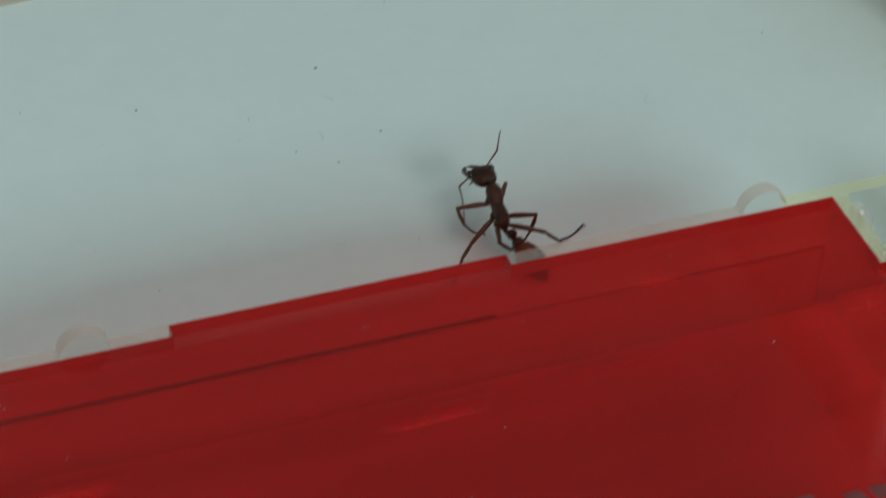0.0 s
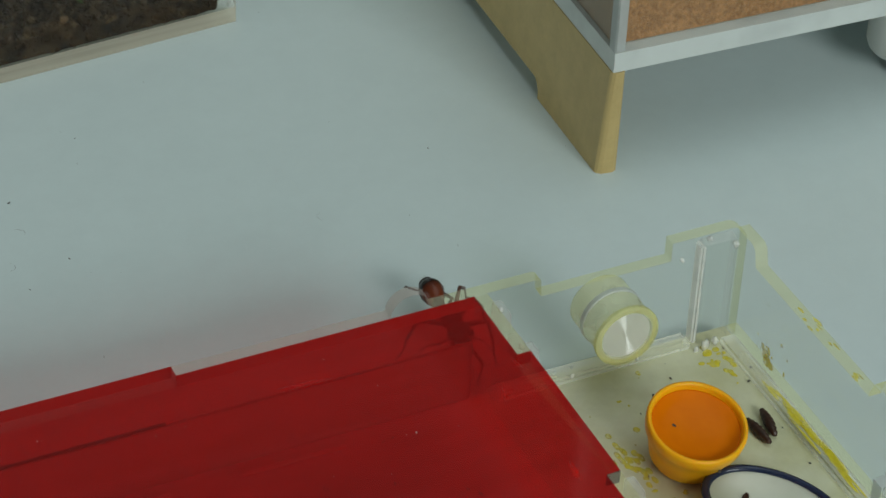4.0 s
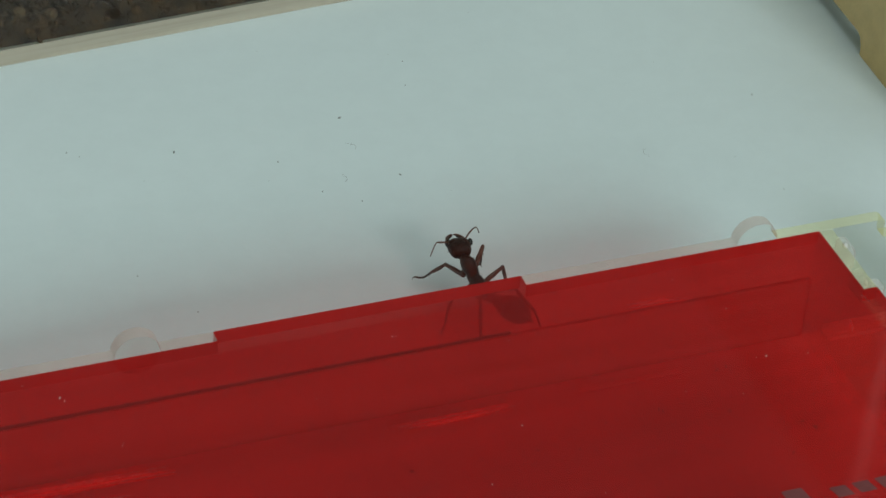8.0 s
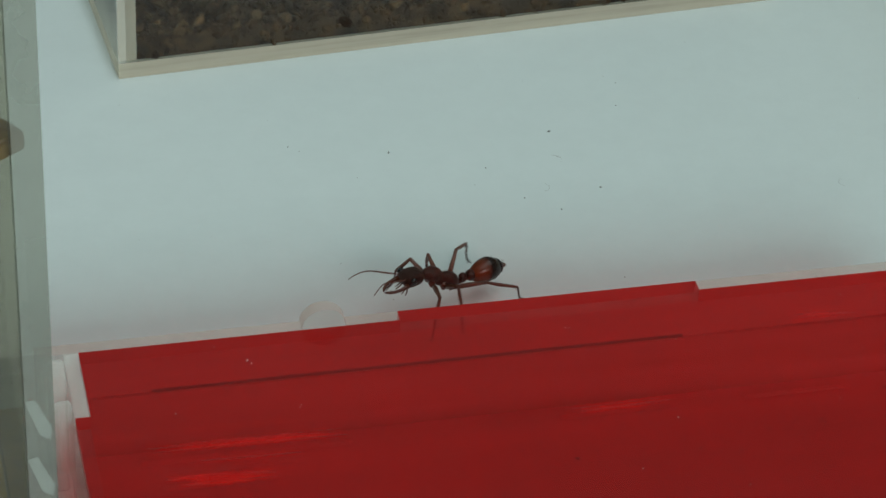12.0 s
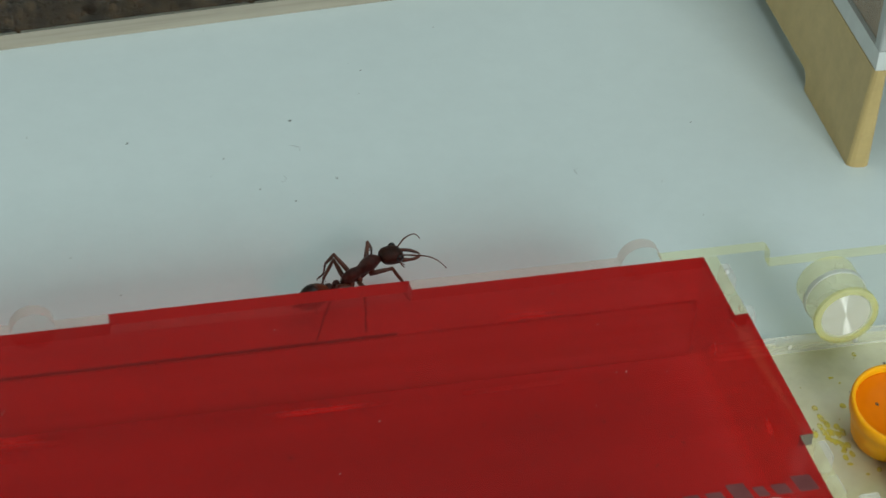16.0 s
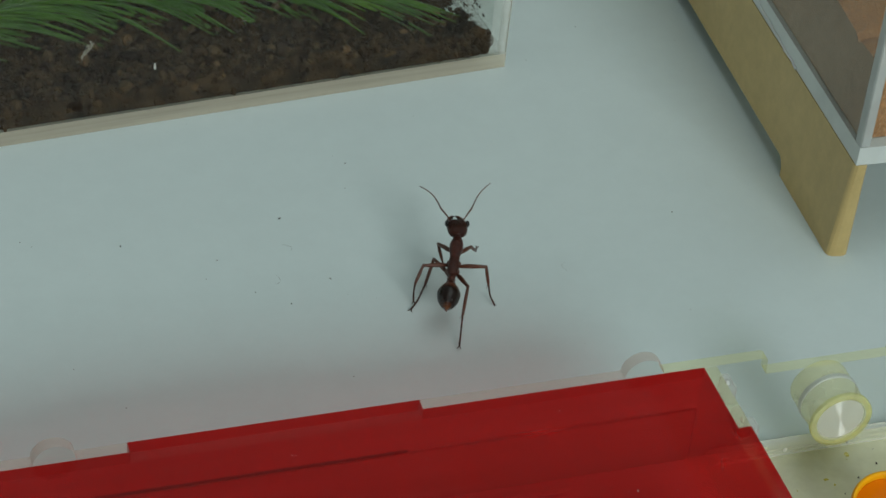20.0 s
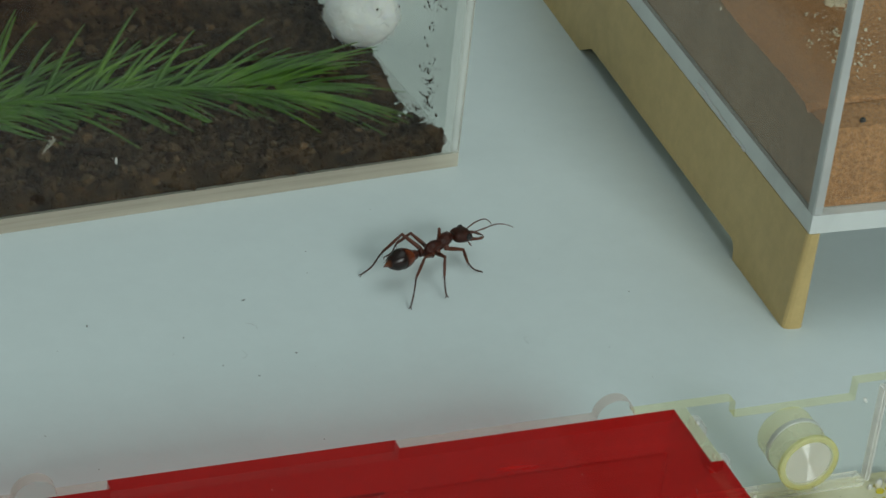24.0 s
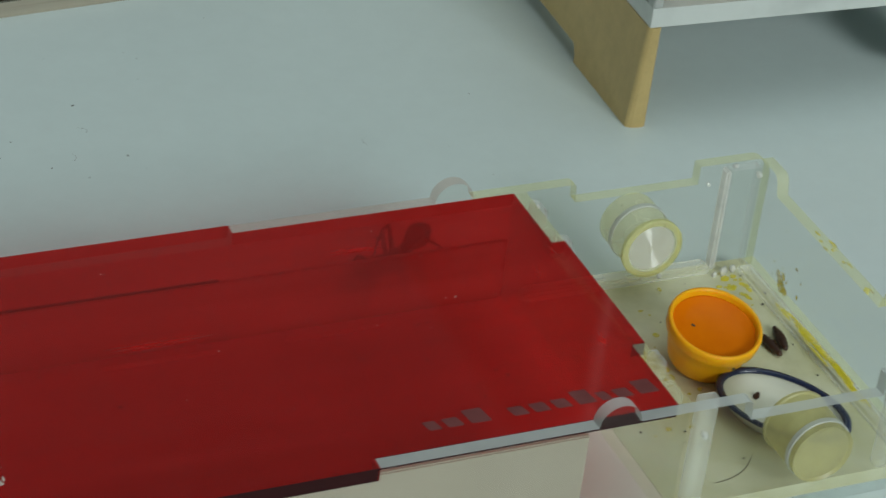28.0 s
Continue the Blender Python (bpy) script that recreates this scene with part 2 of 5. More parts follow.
# darker tan: shade and the dusty pane are put into the board's colour
SHADED_BOARD = solid("shaded_board", [(0.3, (0.130, 0.082, 0.022)), (0.7, (0.190, 0.122, 0.036))], 40.0, rough=0.6, bump=0.1)
MILKY = milky("cloudy_liner", (0.90, 0.87, 0.83))
RED_SAWN = frosted("red_sawn_edge", (0.54, 0.062, 0.058), clear=0.20, rough=0.5)
SEAM = frosted("dark_seam", (0.38, 0.28, 0.26), clear=0.88)
# full red that stands in for light reflected inside the lid
GLINT = haze("red_glint", (1.0, 0.032, 0.026), 0.24)
EDGE = frosted("yellowed_cut_edge", (0.92, 0.88, 0.65), clear=0.76, rough=0.25)
EDGE_FAINT = frosted("faint_cut_edge", (0.90, 0.92, 0.87), clear=0.78, rough=0.15)
GLASSY = frosted("clear_cut_plastic", (0.88, 0.90, 0.84), clear=0.70, rough=0.1, scale=90.0)
GLUE = frosted("dried_clear_glue", (0.93, 0.94, 0.90), clear=0.45, rough=0.12, scale=220.0)
EDGE_WHITE = frosted("white_cut_edge", (0.70, 0.73, 0.72), clear=0.38, rough=0.4)
EDGE_GREY = frosted("grey_cut_edge", (0.64, 0.60, 0.50), clear=0.50, rough=0.3)
EDGE_STREAKED = frosted("sawn_beige_edge", (0.72, 0.66, 0.54), clear=0.50, rough=0.35, scale=300.0, streak=(0.10, 1.0, 3.0))
MARK = frosted("faint_white_mark", (0.72, 0.75, 0.72), clear=0.74)
FROST = frosted("frosted_strip", (0.68, 0.72, 0.70), clear=0.04, rough=0.4)
EDGE_PINK = frosted("pinkish_cut_edge", (0.80, 0.70, 0.66), clear=0.74, rough=0.25)
PLUG = frosted("cloudy_plastic", (0.95, 0.93, 0.74), clear=0.70, rough=0.2)
PLUG_CLOUDY = frosted("milky_plug_plastic", (0.74, 0.71, 0.42), clear=0.55, rough=0.3, scale=150.0)
PLUG_FACE = turned("turned_plastic_face", (0.93, 0.93, 0.82))
PLUG_RIM = frosted("yellow_rim", (0.89, 0.86, 0.56), clear=0.70, rough=0.2, scale=200.0)
ORANGE = solid("orange_plastic", [(0.3, (0.98, 0.42, 0.006)), (0.7, (1.0, 0.48, 0.008))], 60.0, rough=0.36, bump=0.08, bump_scale=400, subsurface=0.4, spec=0.25)
HONEY = solid("orange_jelly", [(0.3, (0.66, 0.145, 0.0)), (0.7, (0.78, 0.195, 0.0))], 90.0, rough=0.25, spec=0.08, bump=0.1, bump_scale=250)
CERAMIC = solid("white_ceramic", [(0.3, (0.56, 0.58, 0.47)), (0.7, (0.68, 0.70, 0.62))], 60.0, rough=0.25, bump=0.05)
NAVY = solid("navy_glaze", [(0.3, (0.010, 0.016, 0.045)), (0.7, (0.02, 0.03, 0.075))], 200.0, rough=0.25)
BROWN = solid("brown_chitin", [(0.3, (0.02, 0.007, 0.004)), (0.7, (0.07, 0.026, 0.012))], 400.0, rough=0.35, bump=0.2)
TAN = solid("tan_board", [(0.3, (0.51, 0.375, 0.150)), (0.7, (0.59, 0.44, 0.185))], 30.0, rough=0.42, bump=0.06, bump_scale=600, fine=(300.0, 0.86))
SOIL = solid("dark_soil", [(0.32, (0.010, 0.0055, 0.0035)), (0.5, (0.034, 0.021, 0.0105)), (0.66, (0.074, 0.046, 0.023))], 330.0, rough=0.95, bump=0.9, bump_scale=160, spec=0.1)
CRUMB = by_island("soil_crumb", [(0.0, (0.014, 0.0075, 0.0045)), (0.4, (0.042, 0.026, 0.013)), (0.75, (0.074, 0.047, 0.024)), (0.97, (0.10, 0.066, 0.034)), (1.0, (0.15, 0.09, 0.045))], bump=0.8, bump_scale=1400.0)
SAND = solid("orange_sand", [(0.3, (0.60, 0.31, 0.14)), (0.7, (0.74, 0.40, 0.19))], 60.0, rough=0.95, bump=0.9, bump_scale=2200, spec=0.25, fine=(1500.0, 0.48))
SAND_SIDE = solid("grey_brown_sand", [(0.3, (0.52, 0.38, 0.27)), (0.7, (0.68, 0.52, 0.38))], 70.0, rough=0.9, bump=0.3, bump_scale=1500, fine=(900.0, 0.72))
TAN_SAND = solid("tan_sand", [(0.3, (0.20, 0.16, 0.06)), (0.7, (0.34, 0.27, 0.12))], 90.0, rough=0.95, bump=0.8, bump_scale=900, spec=0.1, fine=(600.0, 0.5))
CHALK = solid("pale_crumb", [(0.3, (0.64, 0.56, 0.40)), (0.7, (0.80, 0.74, 0.58))], 200.0, rough=0.9, bump=0.5)
NEEDLE = solid("green_needles", [(0.25, (0.022, 0.072, 0.003)), (0.5, (0.050, 0.138, 0.004)), (0.75, (0.105, 0.22, 0.008))], 130.0, rough=0.42, spec=0.35, fine=(700.0, 0.75))
STEM = solid("green_stem", [(0.3, (0.05, 0.12, 0.025)), (0.7, (0.08, 0.16, 0.035))], 60.0, rough=0.5)
COTTON = solid("cotton_wool", [(0.3, (0.62, 0.64, 0.62)), (0.7, (0.74, 0.76, 0.74))], 150.0, rough=1.0, bump=0.3, bump_scale=900, subsurface=0.2)
WHITE_PLASTIC = solid("white_plastic", [(0.3, (0.66, 0.67, 0.65)), (0.7, (0.74, 0.75, 0.73))], 60.0, rough=0.35)
ENGRAVED = solid("engraved_grey", [(0.3, (0.15, 0.045, 0.045)), (0.7, (0.20, 0.068, 0.068))], 300.0, rough=0.9, spec=0.05)
STAIN = haze("yellow_residue", (0.86, 0.74, 0.05), 0.62)
TABLE_SPECK = solid("grey_speck", [(0.3, (0.17, 0.18, 0.17)), (0.7, (0.32, 0.34, 0.33))], 900.0, rough=0.9)
SPECK = solid("dark_speck", [(0.3, (0.03, 0.028, 0.025)), (0.7, (0.10, 0.095, 0.085))], 900.0, rough=0.9)
DUST = solid("pale_speck", [(0.3, (0.34, 0.28, 0.25)), (0.7, (0.52, 0.45, 0.40))], 900.0, rough=0.9)
WALLPAINT = solid("white_wall", [(0.3, (0.72, 0.76, 0.75)), (0.7, (0.76, 0.80, 0.79))], 3.0, rough=0.8, bump=0.05)
FLOORING = solid("grey_floor", [(0.3, (0.24, 0.23, 0.22)), (0.7, (0.32, 0.31, 0.29))], 4.0, rough=0.6)
RUST = solid("ant_rust_red", [(0.28, (0.018, 0.0045, 0.003)), (0.72, (0.066, 0.013, 0.0055))], 1100.0, rough=0.33, bump=0.5, bump_scale=2500, spec=0.3)
RUST_LEG = solid("ant_leg_red", [(0.3, (0.052, 0.013, 0.005)), (0.7, (0.105, 0.027, 0.009))], 500.0, rough=0.36, bump=0.1)
DARK_HEAD = solid("ant_dark_red", [(0.3, (0.014, 0.004, 0.002)), (0.7, (0.045, 0.010, 0.004))], 1000.0, spec=0.22, rough=0.36, bump=0.4, bump_scale=2500)
JAW = solid("ant_jaw", [(0.3, (0.055, 0.014, 0.006)), (0.7, (0.11, 0.03, 0.011))], 500.0, rough=0.35)
EYE = solid("ant_eye", [(0.3, (0.006, 0.005, 0.005)), (0.7, (0.012, 0.010, 0.009))], 500.0, rough=0.15)
CLAW = solid("ant_claw", [(0.3, (0.014, 0.006, 0.004)), (0.7, (0.03, 0.012, 0.007))], 500.0, rough=0.5)

FOOT = solid("ant_foot", [(0.3, (0.030, 0.011, 0.006)), (0.7, (0.062, 0.020, 0.009))], 500.0, rough=0.5)


def gaster_material():
    """Red-brown at the front, black further back, amber at the tip."""
    m, nt, out = material("ant_gaster")
    b = add(nt, "ShaderNodeBsdfPrincipled", Roughness=0.27)
    b.inputs["Specular IOR Level"].default_value = 0.35
    tc = nt.nodes.new("ShaderNodeTexCoord")
    sep = nt.nodes.new("ShaderNodeSeparateXYZ")
    nt.links.new(tc.outputs["Object"], sep.inputs[0])
    n = noise_at(nt, 500.0)
    ma = nt.nodes.new("ShaderNodeMath")
    ma.operation = "MULTIPLY_ADD"
    ma.inputs[1].default_value, ma.inputs[2].default_value = 0.0006, 0.0
    nt.links.new(n.outputs["Fac"], ma.inputs[0])
    ad = nt.nodes.new("ShaderNodeMath")
    nt.links.new(sep.outputs[0], ad.inputs[0])
    nt.links.new(ma.outputs[0], ad.inputs[1])
    mr = nt.nodes.new("ShaderNodeMapRange")
    mr.inputs[1].default_value, mr.inputs[2].default_value = -0.00903, -0.00264
    nt.links.new(ad.outputs[0], mr.inputs[0])
    r = ramp(nt, mr.outputs[0], [(0.0, (0.24, 0.085, 0.015)), (0.14, (0.10, 0.03, 0.008)), (0.24, (0.012, 0.006, 0.005)), (0.6, (0.014, 0.007, 0.005)), (0.74, (0.11, 0.022, 0.007)), (1.0, (0.145, 0.029, 0.009))])
    nt.links.new(r.outputs[0], b.inputs["Base Color"])
    nt.links.new(b.outputs[0], out.inputs[0])
    return m


GASTER = gaster_material()


# ---- mesh helpers ----
def finish(name, bm, mats, parent=None, label="", smooth=False):
    me = bpy.data.meshes.new(name)
    bm.normal_update()
    bm.to_mesh(me)
    bm.free()
    for m in mats if isinstance(mats, (list, tuple)) else [mats]:
        me.materials.append(m)
    if smooth:
        for p in me.polygons:
            p.use_smooth = True
    ob = new(name, me)
    if parent:
        ob.parent = parent
    return tagged(ob, label)


def part(name, bm, mats, parent, label="", smooth=False):
    return finish(name, bm, mats, parent, label, smooth)


def thing(name, label, category, at=None, group="", kind=""):
    ob = new(name)
    ob.empty_display_size = 0.01
    if at is not None:
        ob.matrix_world = at
    return tagged(ob, label, category, group, kind)


def slab(bm, x0, x1, y0, y1, z0, z1, bevel=0.0, edge_axis=None):
    """A block in centimetres; edge_axis: the thin axis, whose two large faces keep material 0 while the rims get 1."""
    g = bmesh.ops.create_cube(bm, size=1.0)
    vs = g["verts"]
    for v in vs:
        v.co = Vector(((x0 + x1) / 2 + v.co.x * (x1 - x0), (y0 + y1) / 2 + v.co.y * (y1 - y0), (z0 + z1) / 2 + v.co.z * (z1 - z0))) * CM
    fs = {f for v in vs for f in v.link_faces}
    bm.normal_update()
    if edge_axis is not None:
        for f in fs:
            f.material_index = 0 if abs(f.normal[edge_axis]) > 0.9 else 1
    if bevel:
        es = list({e for v in vs for e in v.link_edges})
        bmesh.ops.bevel(bm, geom=es, offset=bevel * CM, segments=2, affect="EDGES")
    return bm


def prism(bm, outline, axis, a0, a1, rim=1):
    """An outline (two in-plane coordinates in centimetres) pushed along an axis; rims get material rim."""
    def at(p, a):
        c = [0, 0, 0]
        u, v = [i for i in range(3) if i != axis]
        c[u], c[v], c[axis] = p[0], p[1], a
        return Vector(c) * CM
    lo = [bm.verts.new(at(p, a0)) for p in outline]
    hi = [bm.verts.new(at(p, a1)) for p in outline]
    n = len(outline)
    faces = [bm.faces.new(lo), bm.faces.new(hi)]
    for i in range(n):
        f = bm.faces.new((lo[i], lo[(i + 1) % n], hi[(i + 1) % n], hi[i]))
        f.material_index = rim
        faces.append(f)
    bmesh.ops.recalc_face_normals(bm, faces=faces)
    return bm


def lathe(bm, profile, segments=48, axis="z", centre=(0, 0, 0), sx=1.0, sy=1.0, mats=None, caps=True):
    """Turns (radius, height) pairs round an axis, in centimetres."""
    rings = []
    for r, h in profile:
        ring = []
        for i in range(segments):
            a = 2 * math.pi * i / segments
            u, v = r * math.cos(a) * sx, r * math.sin(a) * sy
            c = (u, v, h) if axis == "z" else (u, h, v)
            ring.append(bm.verts.new((Vector(c) + Vector(centre)) * CM))
        rings.append(ring)
    faces = []
    for k in range(len(rings) - 1):
        for i in range(segments):
            j = (i + 1) % segments
            f = bm.faces.new((rings[k][i], rings[k][j], rings[k + 1][j], rings[k + 1][i]))
            if mats:
                f.material_index = mats[k]
            faces.append(f)
    for ring, k in ((rings[0], 0), (rings[-1], -1)) if caps else ():
        f = bm.faces.new(ring)
        if mats:
            f.material_index = mats[k]
        faces.append(f)
    bmesh.ops.recalc_face_normals(bm, faces=faces)
    return bm


def tube(bm, points, radii, segments=10):
    """A limb through points (centimetres) with a radius at each."""
    pts = [Vector(p) for p in points]
    rings = []
    side = None
    for i, p in enumerate(pts):
        d = (pts[min(i + 1, len(pts) - 1)] - pts[max(i - 1, 0)]).normalized()
        ref = Vector((0, 0, 1)) if abs(d.z) < 0.9 else Vector((1, 0, 0))
        a = d.cross(ref).normalized() if side is None else (side - d * side.dot(d)).normalized()
        side = a
        b = d.cross(a)
        rings.append([bm.verts.new((p + (a * math.cos(2 * math.pi * k / segments) + b * math.sin(2 * math.pi * k / segments)) * radii[i]) * CM) for k in range(segments)])
    faces = []
    for k in range(len(rings) - 1):
        for i in range(segments):
            j = (i + 1) % segments
            faces.append(bm.faces.new((rings[k][i], rings[k][j], rings[k + 1][j], rings[k + 1][i])))
    faces += [bm.faces.new(rings[0]), bm.faces.new(rings[-1])]
    bmesh.ops.recalc_face_normals(bm, faces=faces)
    return bm


def lump(bm, centre, rx, ry, rz, rng, rough=0.25, level=2):
    """An uneven crumb, in centimetres."""
    g = bmesh.ops.create_icosphere(bm, subdivisions=level, radius=1.0)
    spin = Euler((rng.uniform(0, 6), rng.uniform(0, 6), rng.uniform(0, 6))).to_matrix()
    off = Vector((rng.uniform(0, 99), rng.uniform(0, 99), rng.uniform(0, 99)))
    for v in g["verts"]:
        k = 1 + rough * noise.noise(v.co * 1.7 + off)
        c = spin @ Vector((v.co.x * rx * k, v.co.y * ry * k, v.co.z * rz * k))
        v.co = (c + Vector(centre)) * CM
    return bm


def grains(spots, rough=0.5, fineness=2):
    """Mesh of many uneven grains; spots: (x, y, z, rx, ry, rz) in centimetres."""
    g = bmesh.new()
    bmesh.ops.create_icosphere(g, subdivisions=fineness, radius=1.0)
    base = np.array([v.co[:] for v in g.verts])
    tri = np.array([[v.index for v in f.verts] for f in g.faces])
    g.free()
    rs = np.random.RandomState(len(spots))
    co, fa = [], []
    for k, (x, y, z, rx, ry, rz) in enumerate(spots):
        q, _ = np.linalg.qr(rs.randn(3, 3))
        wave = base @ rs.randn(3, 4) * 1.6
        bump = 1 + rough * 0.28 * np.sin(wave + rs.rand(4) * 6.28).sum(1, keepdims=True)
        co.append((base * bump * (rx, ry, rz)) @ (q if min(rx, ry, rz) > 0.4 * max(rx, ry, rz) else np.eye(3)) + (x, y, z))
        fa.append(tri + k * len(base))
    me = bpy.data.meshes.new("grains")
    me.from_pydata((np.concatenate(co) * CM).tolist(), [], np.concatenate(fa).tolist())
    return me


def heap(name, spots, mat, parent, label="", rough=0.5, fineness=2):
    me = grains(spots, rough, fineness)
    me.materials.append(mat)
    ob = new(name, me)
    ob.parent = parent
    return tagged(ob, label, kind="stuff")


# ---- the room and the table ----
def room():
    def wall(name, *b):
        finish(name, slab(bmesh.new(), *b), WALLPAINT)
        tagged(bpy.data.objects[name], "plain white painted wall of the room", "wall", kind="structure")
    tagged(finish("floor", slab(bmesh.new(), -200, 200, -200, 200, -78, -75), FLOORING), "plain grey floor under the table", "floor", kind="structure")
    tagged(finish("ceiling", slab(bmesh.new(), -200, 200, -200, 200, 175, 180), WALLPAINT), "plain white painted ceiling", "ceiling", kind="structure")
    wall("wall_north", -200, 200, 200, 210, -75, 175)
    wall("wall_south", -200, 200, -210, -200, -75, 175)
    wall("wall_west", -210, -200, -200, 200, -75, 175)
    wall("wall_east", 200, 210, -200, 200, -75, 175)


def table():
    t = thing("table", "white laminate table top, clean and softly lit", "table", pose(0, 0, 0))
    part("table_top", slab(bmesh.new(), -60, 70, -45, 60, -2.5, 0, bevel=0.2), TABLE, t)
    for x in (-55, 65):
        for y in (-40, 55):
            part("leg", slab(bmesh.new(), x - 2.5, x + 2.5, y - 2.5, y + 2.5, -75, -2.5, bevel=0.2), WALLPAINT, t)


room()
table()

# ---- the ant nest: red lid, clear walls, open feeding yard ----
TOP, THICK = 1.92, 0.19
NX0, NX1 = -12.85, 4.14
YB, YF = 0.19, -5.21
LID_L, LID_R = -12.31, 0.0


def arc(cx, cz, r, a0, a1, n):
    return [(cx + r * math.cos(math.radians(a0 + (a1 - a0) * i / n)), cz + r * math.sin(math.radians(a0 + (a1 - a0) * i / n))) for i in range(n + 1)]


def long_wall_outline():
    """Upper edge with finger slots, two half-round ears and the lowered stretch of the yard."""
    top = [(NX0, TOP)]
    top += arc(-9.17, TOP, 0.29, 180, 0, 16)
    top += [(-8.17, TOP), (-8.17, TOP - THICK), (-4.13, TOP - THICK), (-4.13, TOP)]
    top += arc(-0.90, TOP, 0.29, 180, 0, 16)
    top += [(0.93, TOP), (0.98, TOP - 0.03), (1.0, TOP - 0.3), (2.96, TOP - 0.3), (2.96, TOP)]
    top += [(3.86, TOP)] + arc(3.86, TOP - 0.28, 0.28, 90, 0, 6)
    return [(NX0, 0.0)] + top + [(NX1, 0.0)]


def nest():
    n = thing("ant_nest", "long clear acrylic ant nest with red lid and open feeding yard", "ant nest", pose(0, 0, 0))
    t = THICK
    part("base_plate", slab(bmesh.new(), -12.3, 0.19, YF + 0.2, YB - 0.2, 0.0, 0.2), FLOOR_CREAM, n, "cream nest floor")
    part("yard_floor", slab(bmesh.new(), 0.195, NX1 - 0.2, YF + 0.2, YB - 0.2, 0.0, 0.2), YARD_FLOOR, n, "off-white stained yard floor")
    bm = prism(bmesh.new(), long_wall_outline(), 1, YB - t + 0.003, YB)
    for f in bm.faces:
        if f.material_index and f.calc_center_median().x > 0:
            f.material_index = 2
    part("back_wall", bm, [CLEAR, EDGE_PINK, EDGE], n, "clear back wall with half-round ears")
    part("front_wall", prism(bmesh.new(), long_wall_outline(), 1, YF, YF + t - 0.003), [CLEAR, EDGE_WHITE], n, "clear front wall with half-round ears")
    ends = [(0.0 - 0.005, 0.2), (0.0 - 0.005, TOP), (-1.27, TOP), (-1.27, TOP - t), (-3.71, TOP - t), (-3.71, TOP), (-5.015, TOP), (-5.015, 0.2)]
    part("end_wall", prism(bmesh.new(), ends, 0, -12.5, -12.5 + t - 0.003), [CLEAR, EDGE_FAINT], n)
    for y0, y1 in ((-0.42, -0.02), (-1.2, -0.85), (-4.15, -3.78), (-5.0, -4.6)):
        part("end_post", slab(bmesh.new(), -12.72, -12.505, y0, y1, 0.0, TOP - 0.03, bevel=0.03), EDGE_FAINT, n, "clear glued corner post")
    def cross_wall(name, outline, x0, x1):
        bm = prism(bmesh.new(), outline, 0, x0, x1)
        bm.normal_update()
        for f in bm.faces:
            if f.material_index and abs(f.normal.y) > 0.9 and f.calc_area() > 2e-5:
                f.material_index = 0
        part(name, bm, [CLEAR, EDGE], n)
    cross_wall("dividing_wall", ends, 0.003, t)
    yard = [(-0.005, 0.2), (-0.005, TOP)] + [(-0.42, TOP), (-0.5, TOP - 0.06), (-0.56, TOP - 0.3), (-3.42, TOP - 0.3), (-3.42, TOP - 0.22), (-3.5, TOP - 0.03), (-3.62, TOP), (-3.85, TOP - 0.02), (-4.0, TOP - 0.3), (-4.5, TOP - 0.3), (-4.5, TOP), (-5.015, TOP), (-5.015, 0.2)]
    cross_wall("yard_end_wall", yard, NX1 - t, NX1)
    lid = [(LID_L, 0), (-8.17, 0), (-8.17, t), (-4.13, t), (-4.13, 0), (LID_R, 0), (LID_R, -1.27), (t, -1.27), (t, -3.71), (0, -3.71), (0, -5.02), (-4.10, -5.02), (-4.10, -5.21), (-8.12, -5.21), (-8.12, -5.02), (LID_L, -5.02), (LID_L, -3.71), (LID_L - t, -3.71), (LID_L - t, -1.27), (LID_L, -1.27)]
    bm = prism(bmesh.new(), lid, 2, TOP - t, TOP + 0.004)
    bm.normal_update()
    for f in bm.faces:
        if f.material_index and f.normal.y > -0.5:
            f.material_index = 2 if f.normal.y > 0.5 else 0
    part("lid", bm, [RED, RED_EDGE_SHADE, RED_SAWN], n, "red transparent acrylic lid with finger joints")
    # inner chambers
    part("back_liner", slab(bmesh.new(), -12.2, -0.01, -0.06, -0.01, 0.205, 1.20, bevel=0.02), MILKY, n, "cloudy liner inside the back wall")
    part("seam_line", slab(bmesh.new(), -11.4, -4.3, -0.064, -0.008, 1.203, 1.215), SEAM, n, "dark upper edge of the liner")
    part("corner_post", slab(bmesh.new(), 3.30, 3.38, -0.20, -0.01, 0.2, TOP - 0.02, bevel=0.03), GLUE, n)
    part("corner_post", slab(bmesh.new(), 3.384, 3.86, -0.20, -0.01, 0.2, TOP - 0.02, edge_axis=1), [CLEAR, EDGE_FAINT], n)
    part("corner_post", slab(bmesh.new(), 3.28, 3.46, -5.01, -4.82, 0.2, TOP - 0.02, bevel=0.02), EDGE_FAINT, n)
    part("corner_post", slab(bmesh.new(), 0.35, 0.62, -5.01, -4.85, 0.2, TOP - 0.02, bevel=0.02), EDGE_FAINT, n)
    part("front_liner", slab(bmesh.new(), -12.2, -1.15, -4.96, -4.86, 0.205, 1.62, bevel=0.02), LINER, n, "cream liner behind the front wall")
